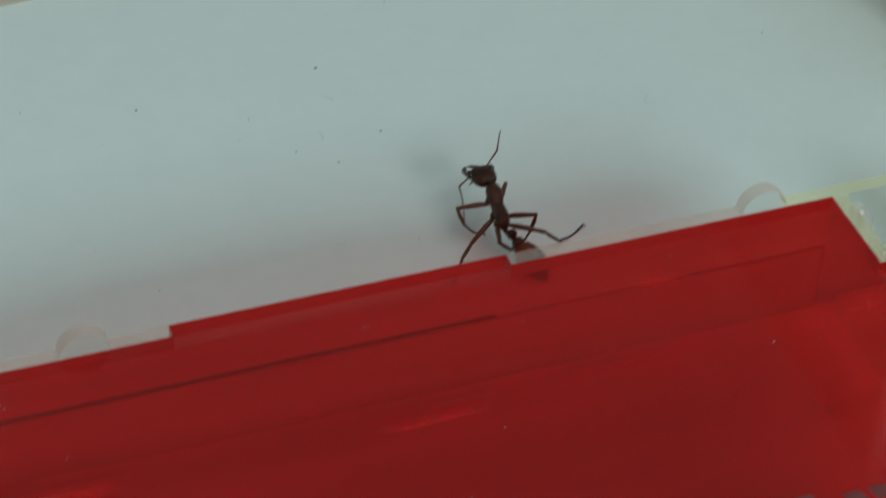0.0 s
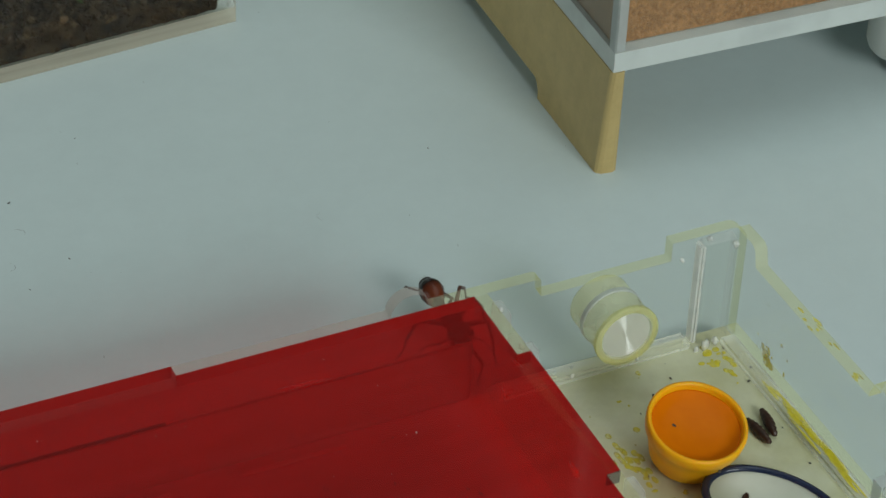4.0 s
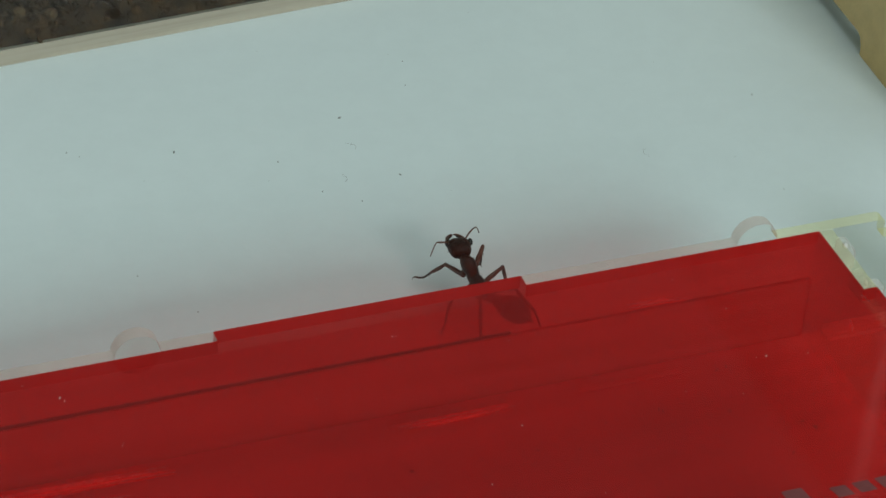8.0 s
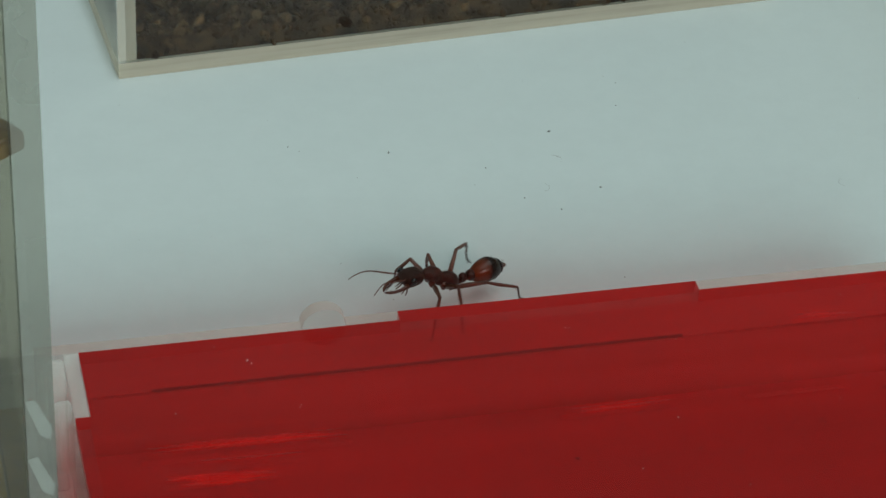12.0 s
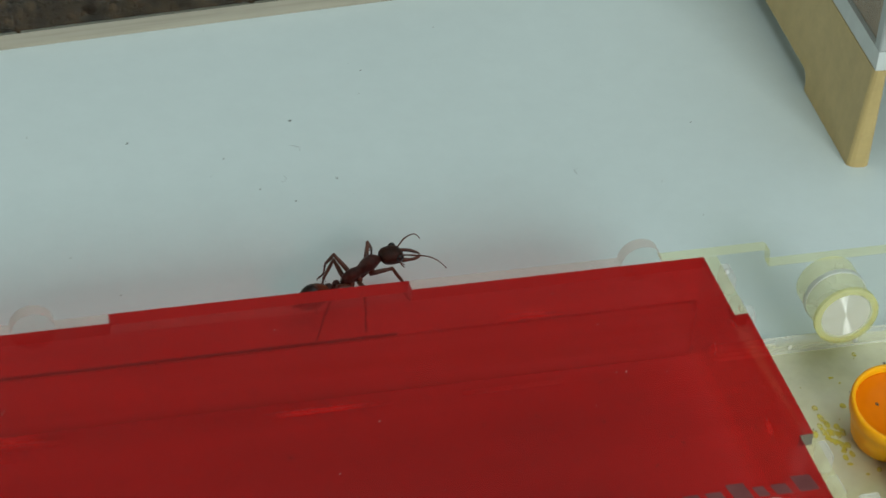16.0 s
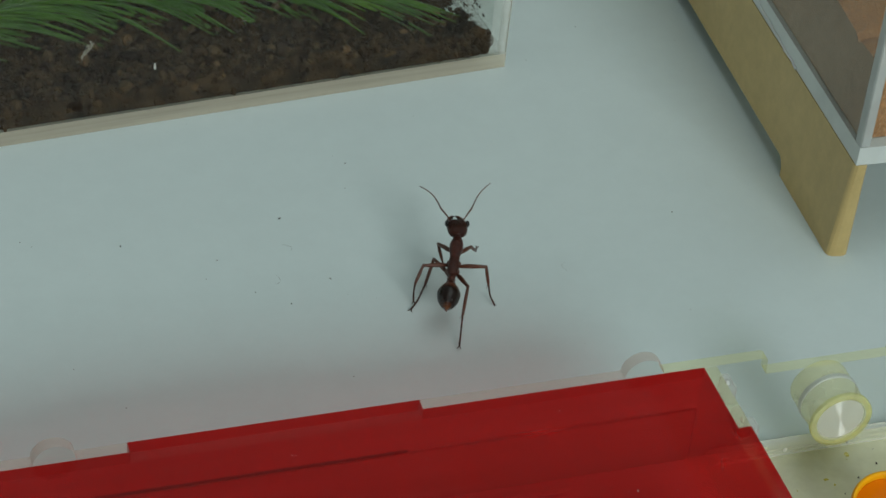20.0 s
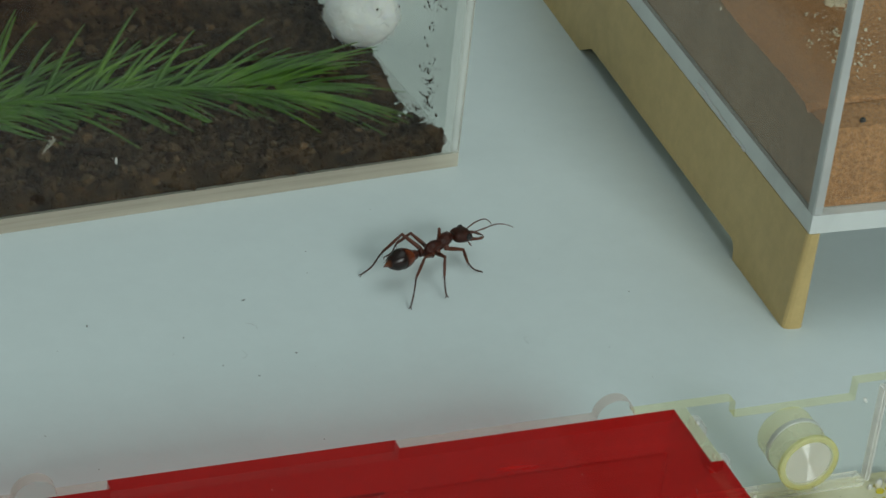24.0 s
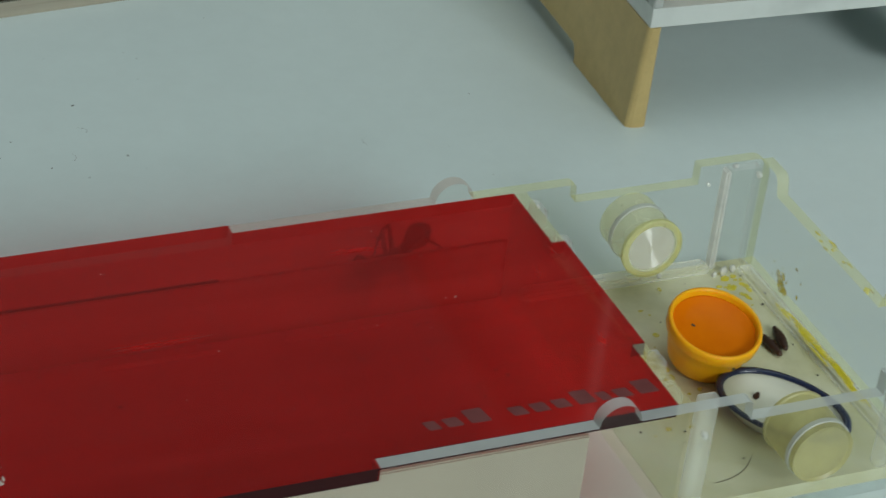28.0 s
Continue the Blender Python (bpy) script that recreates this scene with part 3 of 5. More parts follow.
    # white ribs: bright streaks of light under the lid, put in as pale colour
    for x0, x1, y, z in ((-11.6, -8.8, -0.32, 0.30), (-10.6, -9.5, -0.55, 0.28), (-11.4, -9.9, -0.85, 0.30), (-11.0, -8.9, -1.75, 0.30), (-11.4, -8.4, -2.45, 0.30), (-11.2, -9.4, -3.3, 0.30), (-6.0, -4.35, -0.3, 0.28), (-3.4, -1.9, -0.3, 0.28)):
        part("floor_rib", slab(bmesh.new(), x0, x1, y - 0.03, y + 0.03, 0.2, z, bevel=0.02), WHITE_PLASTIC, n)
    # finger blocks along the dividing wall
    for y0, y1, z1 in ((-0.45, -0.1, 1.86), (-0.95, -0.6, 1.7), (-1.25, -1.02, 1.86), (-4.1, -3.78, 1.86), (-4.6, -4.25, 1.7)):
        part("finger_block", slab(bmesh.new(), 0.2, 0.34, y0, y1, z1 - 0.3, z1, bevel=0.02), EDGE_FAINT, n)
    # skirting strips on the yard floor
    part("floor_strip", slab(bmesh.new(), 0.25, 3.25, -0.3, -0.01, 0.2, 0.34, bevel=0.04), GLASSY, n)
    part("floor_strip", slab(bmesh.new(), 3.66, 3.93, -4.8, -0.3, 0.2, 0.32, bevel=0.04), GLASSY, n)
    # round plugs
    for y_out, y_in, label in ((0.32, -0.52, "cloudy yellowed round plug in the back wall"), (-5.38, -4.70, "cloudy yellowed round plug in the front wall")):
        mid = (y_out + y_in) / 2
        half = (y_out - y_in) / 2
        p = part("plug", lathe(bmesh.new(), [(0.40, half), (0.44, half - 0.03), (0.44, 0.08 - half), (0.465, 0.05 - half), (0.465, 0.01 - half), (0.45, -half), (0.375, -half), (0.36, 0.02 - half)], 56, "y", mats=[0, 0, 0, 0, 0, 0, 0, 1]), [PLUG, PLUG_FACE] if y_out > 0 else [PLUG_CLOUDY, PLUG_CLOUDY], n, label)
        p.matrix_basis = pose(2.06 * CM, mid * CM, 1.0 * CM)
        if y_out > 0:
            part("rim", lathe(bmesh.new(), [(0.385, -half - 0.012), (0.44, -half - 0.022), (0.474, -half - 0.012), (0.474, 0.05 - half), (0.446, 0.07 - half)], 56, "y", caps=False), PLUG_RIM, p, "yellow stained rim")
        a = (YB if y_out > 0 else YF + t) - 0.21 - mid
        # pale band that stands in for the bright refraction round the plug
        part("ring", lathe(bmesh.new(), [(0.443, a), (0.458, a - 0.01), (0.458, a - 0.08), (0.443, a - 0.09)], 56, "y", caps=False), EDGE_WHITE, p, "thin pale ring drawn for a refracted highlight")
    # dried glue at the joints of the yard
    blobs = random.Random(8)
    for x, y, z, r in ((3.45, -0.32, 0.24, 0.09), (3.62, -0.30, 0.26, 0.06), (3.30, -0.34, 0.22, 0.05), (3.90, -0.10, 1.72, 0.06), (3.50, -0.06, 1.90, 0.05), (3.10, -0.05, 1.64, 0.04), (0.24, -0.30, 1.86, 0.05), (0.24, -0.92, 1.72, 0.05), (2.4, -0.28, 0.34, 0.05), (1.4, -0.30, 0.34, 0.04), (0.62, -4.90, 1.70, 0.07), (0.55, -4.92, 1.25, 0.06)):
        part("glue_drop", lump(bmesh.new(), (x, y, z), r, r * 0.8, r * 0.6, blobs, 0.5, 2), GLUE, n, "drop of dried clear glue", smooth=True)
    # engraved writing: plain bars of its size
    x = -0.10
    for k, w in enumerate((0.30, 0.24, 0.17, 0.28, 0.24, 0.24, 0.24, 0, 0.31, 0.24, 0.2)):
        if not w:
            x -= 0.22
            continue
        h = 0.28 if k in (0, 3, 8) else 0.18
        bm = prism(bmesh.new(), [(x, -4.70), (x - w * 0.86, -4.70), (x - w * 0.86 - 0.05, -4.70 + h), (x - 0.05, -4.70 + h)], 2, TOP + 0.005, TOP + 0.007, rim=0)
        part("engraved_bar", bm, ENGRAVED, n)
        x -= w + 0.055
    # bright reflections in the lid, laid on as red films, brightest along their middle
    rng = random.Random(5)
    for ax, ay, bx, by, wd in ((-11.88, -2.02, -9.24, -2.08, 0.13), (-11.29, -2.30, -9.81, -2.35, 0.06), (-11.60, -2.62, -10.11, -2.70, 0.26), (-11.24, -3.60, -9.17, -3.67, 0.22), (-11.65, -4.29, -8.94, -4.34, 0.16), (-11.19, -4.82, -9.64, -4.88, 0.10), (-6.62, -2.18, -5.07, -2.15, 0.10), (-3.18, -0.79, -2.18, -0.80, 0.08), (-0.55, -2.05, -0.44, -1.75, 0.09), (-0.30, -3.30, -0.36, -3.75, 0.10), (-0.10, -1.30, -0.06, -1.55, 0.06)):
        along = abs(bx - ax) > abs(by - ay)
        for layer in range(9 if wd > 0.1 else 6):
            off = rng.gauss(0, 0.24) * wd
            u0, u1 = rng.uniform(0.0, 0.3), rng.uniform(0.62, 1.0)
            thick = wd * rng.uniform(0.10, 0.34)
            top, low = [], []
            for k in range(13):
                u = u0 + (u1 - u0) * k / 12
                q = 0.5 * thick * math.sin(math.pi * min(0.98, max(0.02, k / 12))) ** 0.8 * rng.uniform(0.8, 1.0) + 0.002
                x, y = ax + (bx - ax) * u, ay + (by - ay) * u
                top.append((x, y + off + q) if along else (x + off - q, y))
                low.append((x, y + off - q) if along else (x + off + q, y))
            part("lid_scuff", prism(bmesh.new(), top + low[::-1], 2, TOP + 0.0045 + 0.0012 * layer, TOP + 0.0052 + 0.0012 * layer, rim=0), GLINT, n)
    # yellow splashes and dirt in the yard
    spots = []
    for k in range(60):
        x, y = rng.uniform(0.4, 3.5), -rng.uniform(0.35, 4.7)
        if k < 24:
            x, y = rng.gauss(3.5, 0.13), rng.gauss(-0.75, 0.25)
        r = abs(rng.gauss(0.025, 0.02)) + 0.01
        spots.append((min(x, 3.64), min(y, -0.32), 0.204, r, r * rng.uniform(0.6, 1.4), 0.006))
    for k in range(34):
        spots.append((rng.gauss(3.78, 0.035), rng.uniform(-3.7, -1.5), 0.342, rng.uniform(0.012, 0.03), rng.uniform(0.08, 0.3), 0.004))
    for k in range(26):
        spots.append((rng.gauss(1.42, 0.06), rng.gauss(-2.1, 0.22), 0.204, 0.04, rng.uniform(0.03, 0.09), 0.006))
    heap("yellow_residue", spots, STAIN, n, "dried yellow food splashes", rough=0.35)
    spots = []
    for k in range(14):
        r = abs(rng.gauss(0.012, 0.012)) + 0.008
        spots.append((3.946, rng.gauss(-1.1, 0.2), rng.gauss(0.7, 0.2), 0.003, r, r * rng.uniform(0.7, 1.5)))
    for y, z, r in ((-1.05, 0.50, 0.09), (-1.12, 0.42, 0.08), (-0.98, 0.58, 0.05), (-1.22, 0.40, 0.06)):
        spots.append((3.946, y, z, 0.003, r, r * 1.1))
    for k in range(11):
        spots.append((rng.uniform(3.96, 4.13), rng.uniform(-3.3, -1.0), TOP - 0.298, rng.uniform(0.01, 0.03), rng.uniform(0.02, 0.1), 0.003))
    heap("yellow_residue", spots, STAIN, n, "dried yellow food splashes", rough=0.35)
    bm = bmesh.new()
    for k in range(40):
        r = rng.uniform(0.008, 0.022)
        lump(bm, (rng.uniform(0.3, 3.9), -rng.uniform(0.1, 4.9), 0.22), r, r, r * 0.6, rng, 0.4, 1)
    tagged(part("dirt_grains", bm, SPECK, n, "dark grains of dirt"), kind="stuff")
    # stains below the lid and dust on it
    bm = bmesh.new()
    for k in range(34):
        lump(bm, (rng.uniform(-12, -0.3), rng.uniform(-4.8, -0.2), 0.22), rng.uniform(0.01, 0.04), rng.uniform(0.01, 0.03), 0.012, rng, 0.5, 1)
    tagged(part("nest_dirt", bm, SPECK, n, "dark dirt inside the nest"), kind="stuff")
    bm = bmesh.new()
    for x, y, r in ((-10.62, -0.18, 0.016), (-10.25, -0.51, 0.030), (-10.21, -0.58, 0.018), (-11.29, -1.40, 0.016), (-9.77, -1.53, 0.014), (-6.11, -0.52, 0.018), (-6.06, -0.53, 0.012), (-4.76, -0.98, 0.010), (-5.19, -2.50, 0.018), (-5.90, -3.36, 0.022), (-2.31, -0.43, 0.012), (-1.89, -1.15, 0.013), (-1.81, -2.14, 0.022), (-3.05, -2.48, 0.013)):
        lump(bm, (x, y, TOP + 0.012 + r * 0.3), r * 0.8, r * 0.6, r * 0.4, rng, 0.6, 1)
    for x, y, r in ((-8.62, -4.52, 0.055), (-8.58, -4.42, 0.05), (-8.50, -4.33, 0.06), (-8.42, -4.25, 0.035), (-8.60, -4.28, 0.03), (-8.66, -4.60, 0.03)):
        lump(bm, (x, y, TOP + 0.012 + r * 0.4), r, r, r * 0.5, rng, 0.6, 1)
    for k in range(14):
        r = rng.uniform(0.004, 0.009)
        lump(bm, (rng.uniform(-12.2, -0.1), rng.uniform(-4.9, 0.0), TOP + 0.008 + r * 0.4), r, r, r * 0.5, rng, 0.4, 1)
    tagged(part("dust_grains", bm, DUST, n, "pale dust grains on the lid"), kind="stuff")


def cup():
    c = thing("food_cup", "small round orange plastic cup with orange jelly inside", "cup", pose(2.05 * CM, -2.26 * CM, 0.296 * CM, 13, 2, 0))
    part("cup_body", lathe(bmesh.new(), [(0.40, 0.0), (0.46, 0.02), (0.50, 0.08), (0.57, 0.34), (0.62, 0.52), (0.66, 0.57), (0.675, 0.70), (0.665, 0.745), (0.64, 0.755), (0.615, 0.745), (0.60, 0.70), (0.57, 0.42)], 64), ORANGE, c, smooth=True)
    part("jelly", lathe(bmesh.new(), [(0.565, 0.42), (0.600, 0.655), (0.575, 0.652), (0.50, 0.612), (0.40, 0.590), (0.2, 0.575), (0.02, 0.57)], 48), HONEY, c, "glossy orange jelly", smooth=True)
    rng = random.Random(3)
    for x, y, z in ((-0.24, 0.14, 0.585), (0.05, -0.65, 0.5)):
        part("crumb", lump(bmesh.new(), (x, y, z), 0.035, 0.028, 0.02, rng, 0.5, 1), SPECK, c, "dark crumb")


def dish():
    d = thing("food_dish", "oval white dish with a dark blue rim", "dish", pose(2.52 * CM, -3.72 * CM, 0.205 * CM, 0, 0, -58))
    part("dish_body", lathe(bmesh.new(), [(0.62, 0.0), (0.78, 0.06), (0.96, 0.25), (0.97, 0.27), (0.92, 0.27), (0.75, 0.14), (0.4, 0.09), (0.02, 0.08)], 64, sx=1.0, sy=0.66), CERAMIC, d, smooth=True)
    part("rim", lathe(bmesh.new(), [(0.875, 0.255), (0.88, 0.29), (0.93, 0.31), (0.99, 0.298), (1.0, 0.26), (0.965, 0.245)], 64, sx=1.0, sy=0.66, caps=False), NAVY, d, "dark blue rim", smooth=True)
    part("crumb", lump(bmesh.new(), (-0.45, 0.1, 0.13), 0.08, 0.05, 0.03, random.Random(9), 0.4, 1), BROWN, d, "brown seed")


def pupa(x, y, turn):
    p = thing("pupa_case", "small ribbed dark brown empty insect case", "insect case", pose(x * CM, y * CM, 0.27 * CM, 0, 0, turn), group="insect cases in the yard")
    pts = [(-0.26 + 0.04 * i, 0, 0) for i in range(14)]
    rad = [(0.03 + 0.05 * math.sin(math.pi * (i + 0.6) / 14.2)) * (1.0 if i % 2 else 0.74) for i in range(14)]
    part("shell", tube(bmesh.new(), pts, rad, 12), BROWN, p, smooth=True)


def hair():
    h = thing("hair_strand", "thin curved dark hair lying on the yard floor", "hair", pose(0, 0, 0.208 * CM))
    pts = [(1.0 + 0.78 * u + 0.05 * math.sin(u * 3), -4.70 + 0.42 * u ** 2, 0.0) for u in [k / 14 for k in range(15)]]
    part("strand", tube(bmesh.new(), pts, [0.004] * 14 + [0.002], 5), BROWN, h, smooth=True)


nest()
hair()
for pane in bpy.data.objects["ant_nest"].children:
    if pane.name.split(".")[0] in ("back_wall", "front_wall", "end_wall", "dividing_wall", "yard_end_wall", "floor_strip", "corner_post", "back_liner"):
        pane.visible_shadow = False
cup()
dish()
pupa(3.22, -2.18, 95)
pupa(3.43, -2.08, 80)


# ---- the soil box with a green sprig ----
def soil_box():
    turn = math.degrees(math.atan2(10.03 - 9.2, 0.6 + 10.63))
    m = pose(-10.63 * CM, 9.2 * CM, 0, 0, 0, turn)
    s = thing("soil_box", "clear acrylic box holding dark crumbly soil", "box", m)
    w, dep, h, t, tf = 11.27, 9.0, 5.5, 0.3, 0.06
    bm = slab(bmesh.new(), 0, w, 0, dep, 0.0, 0.28, edge_axis=2)
    bm.normal_update()
    for f in bm.faces:
        if f.normal.x > 0.5:
            f.material_index = 2
    part("base_plate", bm, [CLEAR, EDGE_STREAKED, EDGE_FAINT], s, "thick base with a sawn beige edge")
    part("front_wall", slab(bmesh.new(), 0.003, w - 0.003, 0.003, tf, 0.28, h, edge_axis=1), [CLEAR_DUSTY, EDGE_GREY], s)
    part("back_wall", slab(bmesh.new(), 0.003, w - 0.003, dep - t, dep - 0.003, 0.28, h, edge_axis=1), [CLEAR, EDGE_GREY], s)
    part("side_wall", slab(bmesh.new(), 0.003, t, tf + 0.003, dep - t - 0.003, 0.28, h, edge_axis=0), [CLEAR, EDGE_GREY], s)
    part("side_wall", slab(bmesh.new(), w - t, w - 0.003, tf + 0.003, dep - t - 0.003, 0.28, h, edge_axis=0), [CLEAR, EDGE_FAINT], s)
    part("wall_seam", slab(bmesh.new(), w - t - 0.012, w - t - 0.002, tf + 0.01, dep - t - 0.01, 0.282, 0.33), EDGE_FAINT, s, "pale glue seam along the wall")
    part("corner_seam", slab(bmesh.new(), w - 0.12, w + 0.002, -0.002, 0.1, 0.28, h), EDGE_FAINT, s, "clear glued corner")
    part("corner_seam", slab(bmesh.new(), -0.002, 0.12, -0.002, 0.1, 0.28, h), EDGE_FAINT, s, "clear glued corner")

    for pane in s.children:
        pane.visible_shadow = pane.name.startswith("base_plate")
    soil = thing("soil", "dark brown crumbly soil bed", "soil", m, kind="stuff")
    def level(x, y):
        edge = 10.85 - 0.27 * min(y, 2.2) + 0.75 * min(1, max(0, y - 2.9))
        return 0.27 + 0.50 * min(1, max(0, (edge - x) / 1.3)) * (0.8 + 0.2 * min(1, y / 2.5))
    def height(x, y):
        k = level(x, y)
        rough = 0.10 * noise.noise(Vector((x * 0.9, y * 0.9, 1))) + 0.10 * noise.noise(Vector((x * 3.1, y * 3.1, 4))) + 0.07 * noise.noise(Vector((x * 8, y * 8, 7)))
        return k + rough * min(1, (k - 0.265) * 4) + 0.75 * math.exp(-((x - 10.4) ** 2 + (y - 3.0) ** 2) / 0.35)
    bm = bmesh.new()
    nx, ny = 200, 150
    grid = []
    for j in range(ny + 1):
        row = []
        for i in range(nx + 1):
            x, y = t + 0.004 + (w - 2 * t - 0.008) * i / nx, tf + 0.004 + (dep - tf - t - 0.008) * j / ny
            z = height(x, y)
            row.append(bm.verts.new(Vector((x, y, max(z, 0.285))) * CM))
        grid.append(row)
    for j in range(ny):
        for i in range(nx):
            q = (grid[j][i], grid[j][i + 1], grid[j + 1][i + 1], grid[j + 1][i])
            if max(v.co.z for v in q) > 0.2852 * CM:
                bm.faces.new(q)
    low = [[bm.verts.new(Vector((v.co.x, v.co.y, 0.282 * CM))) for v in r] for r in (grid[0], grid[-1])]
    for r, lo in ((grid[0], low[0]), (grid[-1], low[1])):
        for i in range(nx):
            bm.faces.new((r[i], r[i + 1], lo[i + 1], lo[i]))
    part("soil_bed", bm, SOIL, soil)
    rng = random.Random(11)
    for count, lo, hi, mat, fineness in ((15000, 0.012, 0.042, CRUMB, 1), (2600, 0.04, 0.085, SOIL, 2), (900, 0.05, 0.12, CRUMB, 2), (300, 0.07, 0.13, SOIL, 2)):
        spots = []
        while len(spots) < count:
            x, y = rng.uniform(t + 0.05, w - 0.5), tf + 0.03 + abs(rng.gauss(0, 2.9))
            r = rng.uniform(lo, hi)
            k = level(x, y)
            if y > dep - 0.5 or k < 0.275:
                continue
            if rng.random() < 0.12:
                x = min(w - t - 0.05, 10.75 - 0.27 * min(y, 2.2) + 0.75 * min(1, max(0, y - 2.9)) + rng.gauss(0, 0.3))
            z = height(x, y) + rng.uniform(-0.4, 0.6) * r
            if rng.random() < 0.12:
                y, z = tf + 0.02, rng.uniform(0.3, max(0.31, k))
            spots.append((x, max(y, tf + r * 0.7), max(z, 0.29 + 0.5 * r), r, r * rng.uniform(0.6, 1), r * rng.uniform(0.5, 0.9)))
        heap("soil_crumbs", spots, mat, soil, rough=0.8, fineness=fineness)
    bm = bmesh.new()
    for _ in range(900):
        x, y = rng.uniform(0.5, w - 0.8), t + 0.2 + abs(rng.gauss(0, 2.5))
        if y > dep - 0.8:
            continue
        a, l = rng.uniform(0, 6.28), rng.uniform(0.15, 0.6)
        tube(bm, [(x, y, level(x, y)), (x + l * 0.5 * math.cos(a), y + abs(l * 0.5 * math.sin(a)), level(x, y) + 0.12), (x + l * math.cos(a + 0.3), y + abs(l * math.sin(a + 0.3)), level(x, y) + 0.04)], [0.007, 0.009, 0.004], 4)
    tagged(part("root_fibres", bm, CRUMB, soil), kind="stuff")
    spots = []
    for cy, cz, sy, sz, count in ((0.95, 3.2, 0.24, 0.5, 120), (0.84, 1.0, 0.20, 0.45, 150), (0.55, 0.42, 0.2, 0.12, 60), (1.3, 0.40, 0.5, 0.12, 60), (3.2, 2.2, 0.5, 0.6, 16), (5.0, 0.6, 1.5, 0.3, 30)):
        for _ in range(count):
            y, z = rng.gauss(cy, sy), abs(rng.gauss(cz, sz))
            if 0.4 < y < dep - 0.5 and z > 0.3:
                r = min(0.04, 0.006 + rng.expovariate(110))
                spots.append((w - t - 0.008, y, z, 0.006, r, r * rng.uniform(0.5, 1.3)))
    heap("wall_smears", spots, CRUMB, soil, "soil flecks stuck to the side wall")

    spots = []
    for _ in range(150):
        x, z = rng.uniform(2.5, 9.5), 0.5 + abs(rng.gauss(0, 0.9))
        if rng.random() < 0.6:
            x, z = rng.gauss(6.6, 0.7), abs(rng.gauss(1.1, 0.5)) + 0.35
        r = rng.uniform(0.004, 0.012)
        spots.append((x, -0.004, z, r, 0.003, r))
    heap("wall_specks", spots, DUST, s, "pale dust specks on the front wall", fineness=1)
    bm = bmesh.new()
    for x, z in ((7.6, 3.3), (5.9, 3.2), (6.4, 3.0), (8.9, 3.1), (9.1, 3.2), (7.0, 1.9), (4.6, 1.7), (3.5, 2.3), (8.6, 2.4)):
        q, l = rng.uniform(0, 6.28), rng.uniform(0.12, 0.3)
        tube(bm, [(x + l * 0.25 * k * math.cos(q + 0.5 * k), -0.006, z + l * 0.25 * k * math.sin(q + 0.5 * k)) for k in range(5)], [0.0015, 0.0025, 0.0025, 0.002, 0.001], 4)
    tagged(part("wall_fibres", bm, DUST, s, "thin white fibres on the front wall"), kind="stuff")

    ball = thing("cotton_ball", "white cotton wool ball lying on the soil", "cotton ball", m @ pose(10.58 * CM, 3.0 * CM, 1.62 * CM))
    bm = bmesh.new()
    bmesh.ops.create_icosphere(bm, subdivisions=5, radius=1.0)
    for v in bm.verts:
        k = 0.68 * (1 + 0.06 * noise.noise(v.co * 2.0) + 0.02 * noise.noise(v.co * 6.0) + 0.012 * noise.noise(v.co * 20.0))
        v.co = Vector((v.co.x * k, v.co.y * k, v.co.z * k * 0.9)) * CM
    part("cotton", bm, COTTON, ball, smooth=True)
    fib = bmesh.new()
    for k in range(420):
        d = Vector((rng.gauss(0, 1), rng.gauss(0, 1), rng.gauss(0, 1))).normalized()
        e = d.cross(Vector((rng.gauss(0, 1), rng.gauss(0, 1), rng.gauss(0, 1)))).normalized()
        o = Vector((d.x * 0.665, d.y * 0.665, d.z * 0.6))
        l = rng.uniform(0.08, 0.2)
        tube(fib, [o, o + d * 0.05 + e * l * 0.5, o + d * rng.uniform(0.0, 0.09) + e * l], [0.004, 0.004, 0.002], 4)
    tagged(part("cotton_fibres", fib, COTTON, ball, "fine loose cotton fibres"), kind="stuff")
    for k in range(13):
        d = Vector((rng.gauss(0, 1), rng.gauss(-0.3, 1), rng.gauss(0.5, 0.8))).normalized()
        r = rng.uniform(0.012, 0.045)
        part("soil_fleck", lump(bmesh.new(), (d.x * 0.665, d.y * 0.665, d.z * 0.6), r, r * rng.uniform(0.6, 1.5), r * 0.6, rng, 0.6, 1), SOIL, ball)

    wisp = thing("cotton_wisp", "small white wisp of cotton caught beside the sprig", "cotton", m @ pose(3.93 * CM, 0.49 * CM, 1.15 * CM))
    bm = bmesh.new()
    for k in range(5):
        q = rng.uniform(0, 6)
        pts = [(0.035 * i + 0.03 * math.sin(i * 1.3 + q), 0.05 * i + 0.03 * math.cos(i * 1.7 + q), 0.03 * math.sin(i + q)) for i in range(9)]
        tube(bm, pts, [0.004] + [rng.uniform(0.008, 0.02) for i in range(7)] + [0.003], 6)
    part("fibre_tuft", bm, EDGE_GREY, wisp, smooth=True)
    chip = thing("white_chip", "tiny flat white chip lying on the soil", "chip", m @ pose(5.11 * CM, 0.35 * CM, 0.86 * CM))
    part("flake", lump(bmesh.new(), (0, 0, 0), 0.075, 0.022, 0.012, rng, 0.4, 2), WHITE_PLASTIC, chip)

    # sprig: a bent stem with long needles that point forward
    sp = thing("green_sprig", "fresh green plant sprig with long soft needles lying on the soil", "plant", m)
    def stem(u):
        return Vector((1.0 + 7.6 * u, 1.75 + 2.6 * u - 2.5 * u * u, 1.08 - 0.22 * u * u))
    part("stem", tube(bmesh.new(), [stem(i / 20) for i in range(21)], [0.05 - 0.0014 * i for i in range(21)], 8), STEM, sp, smooth=True)
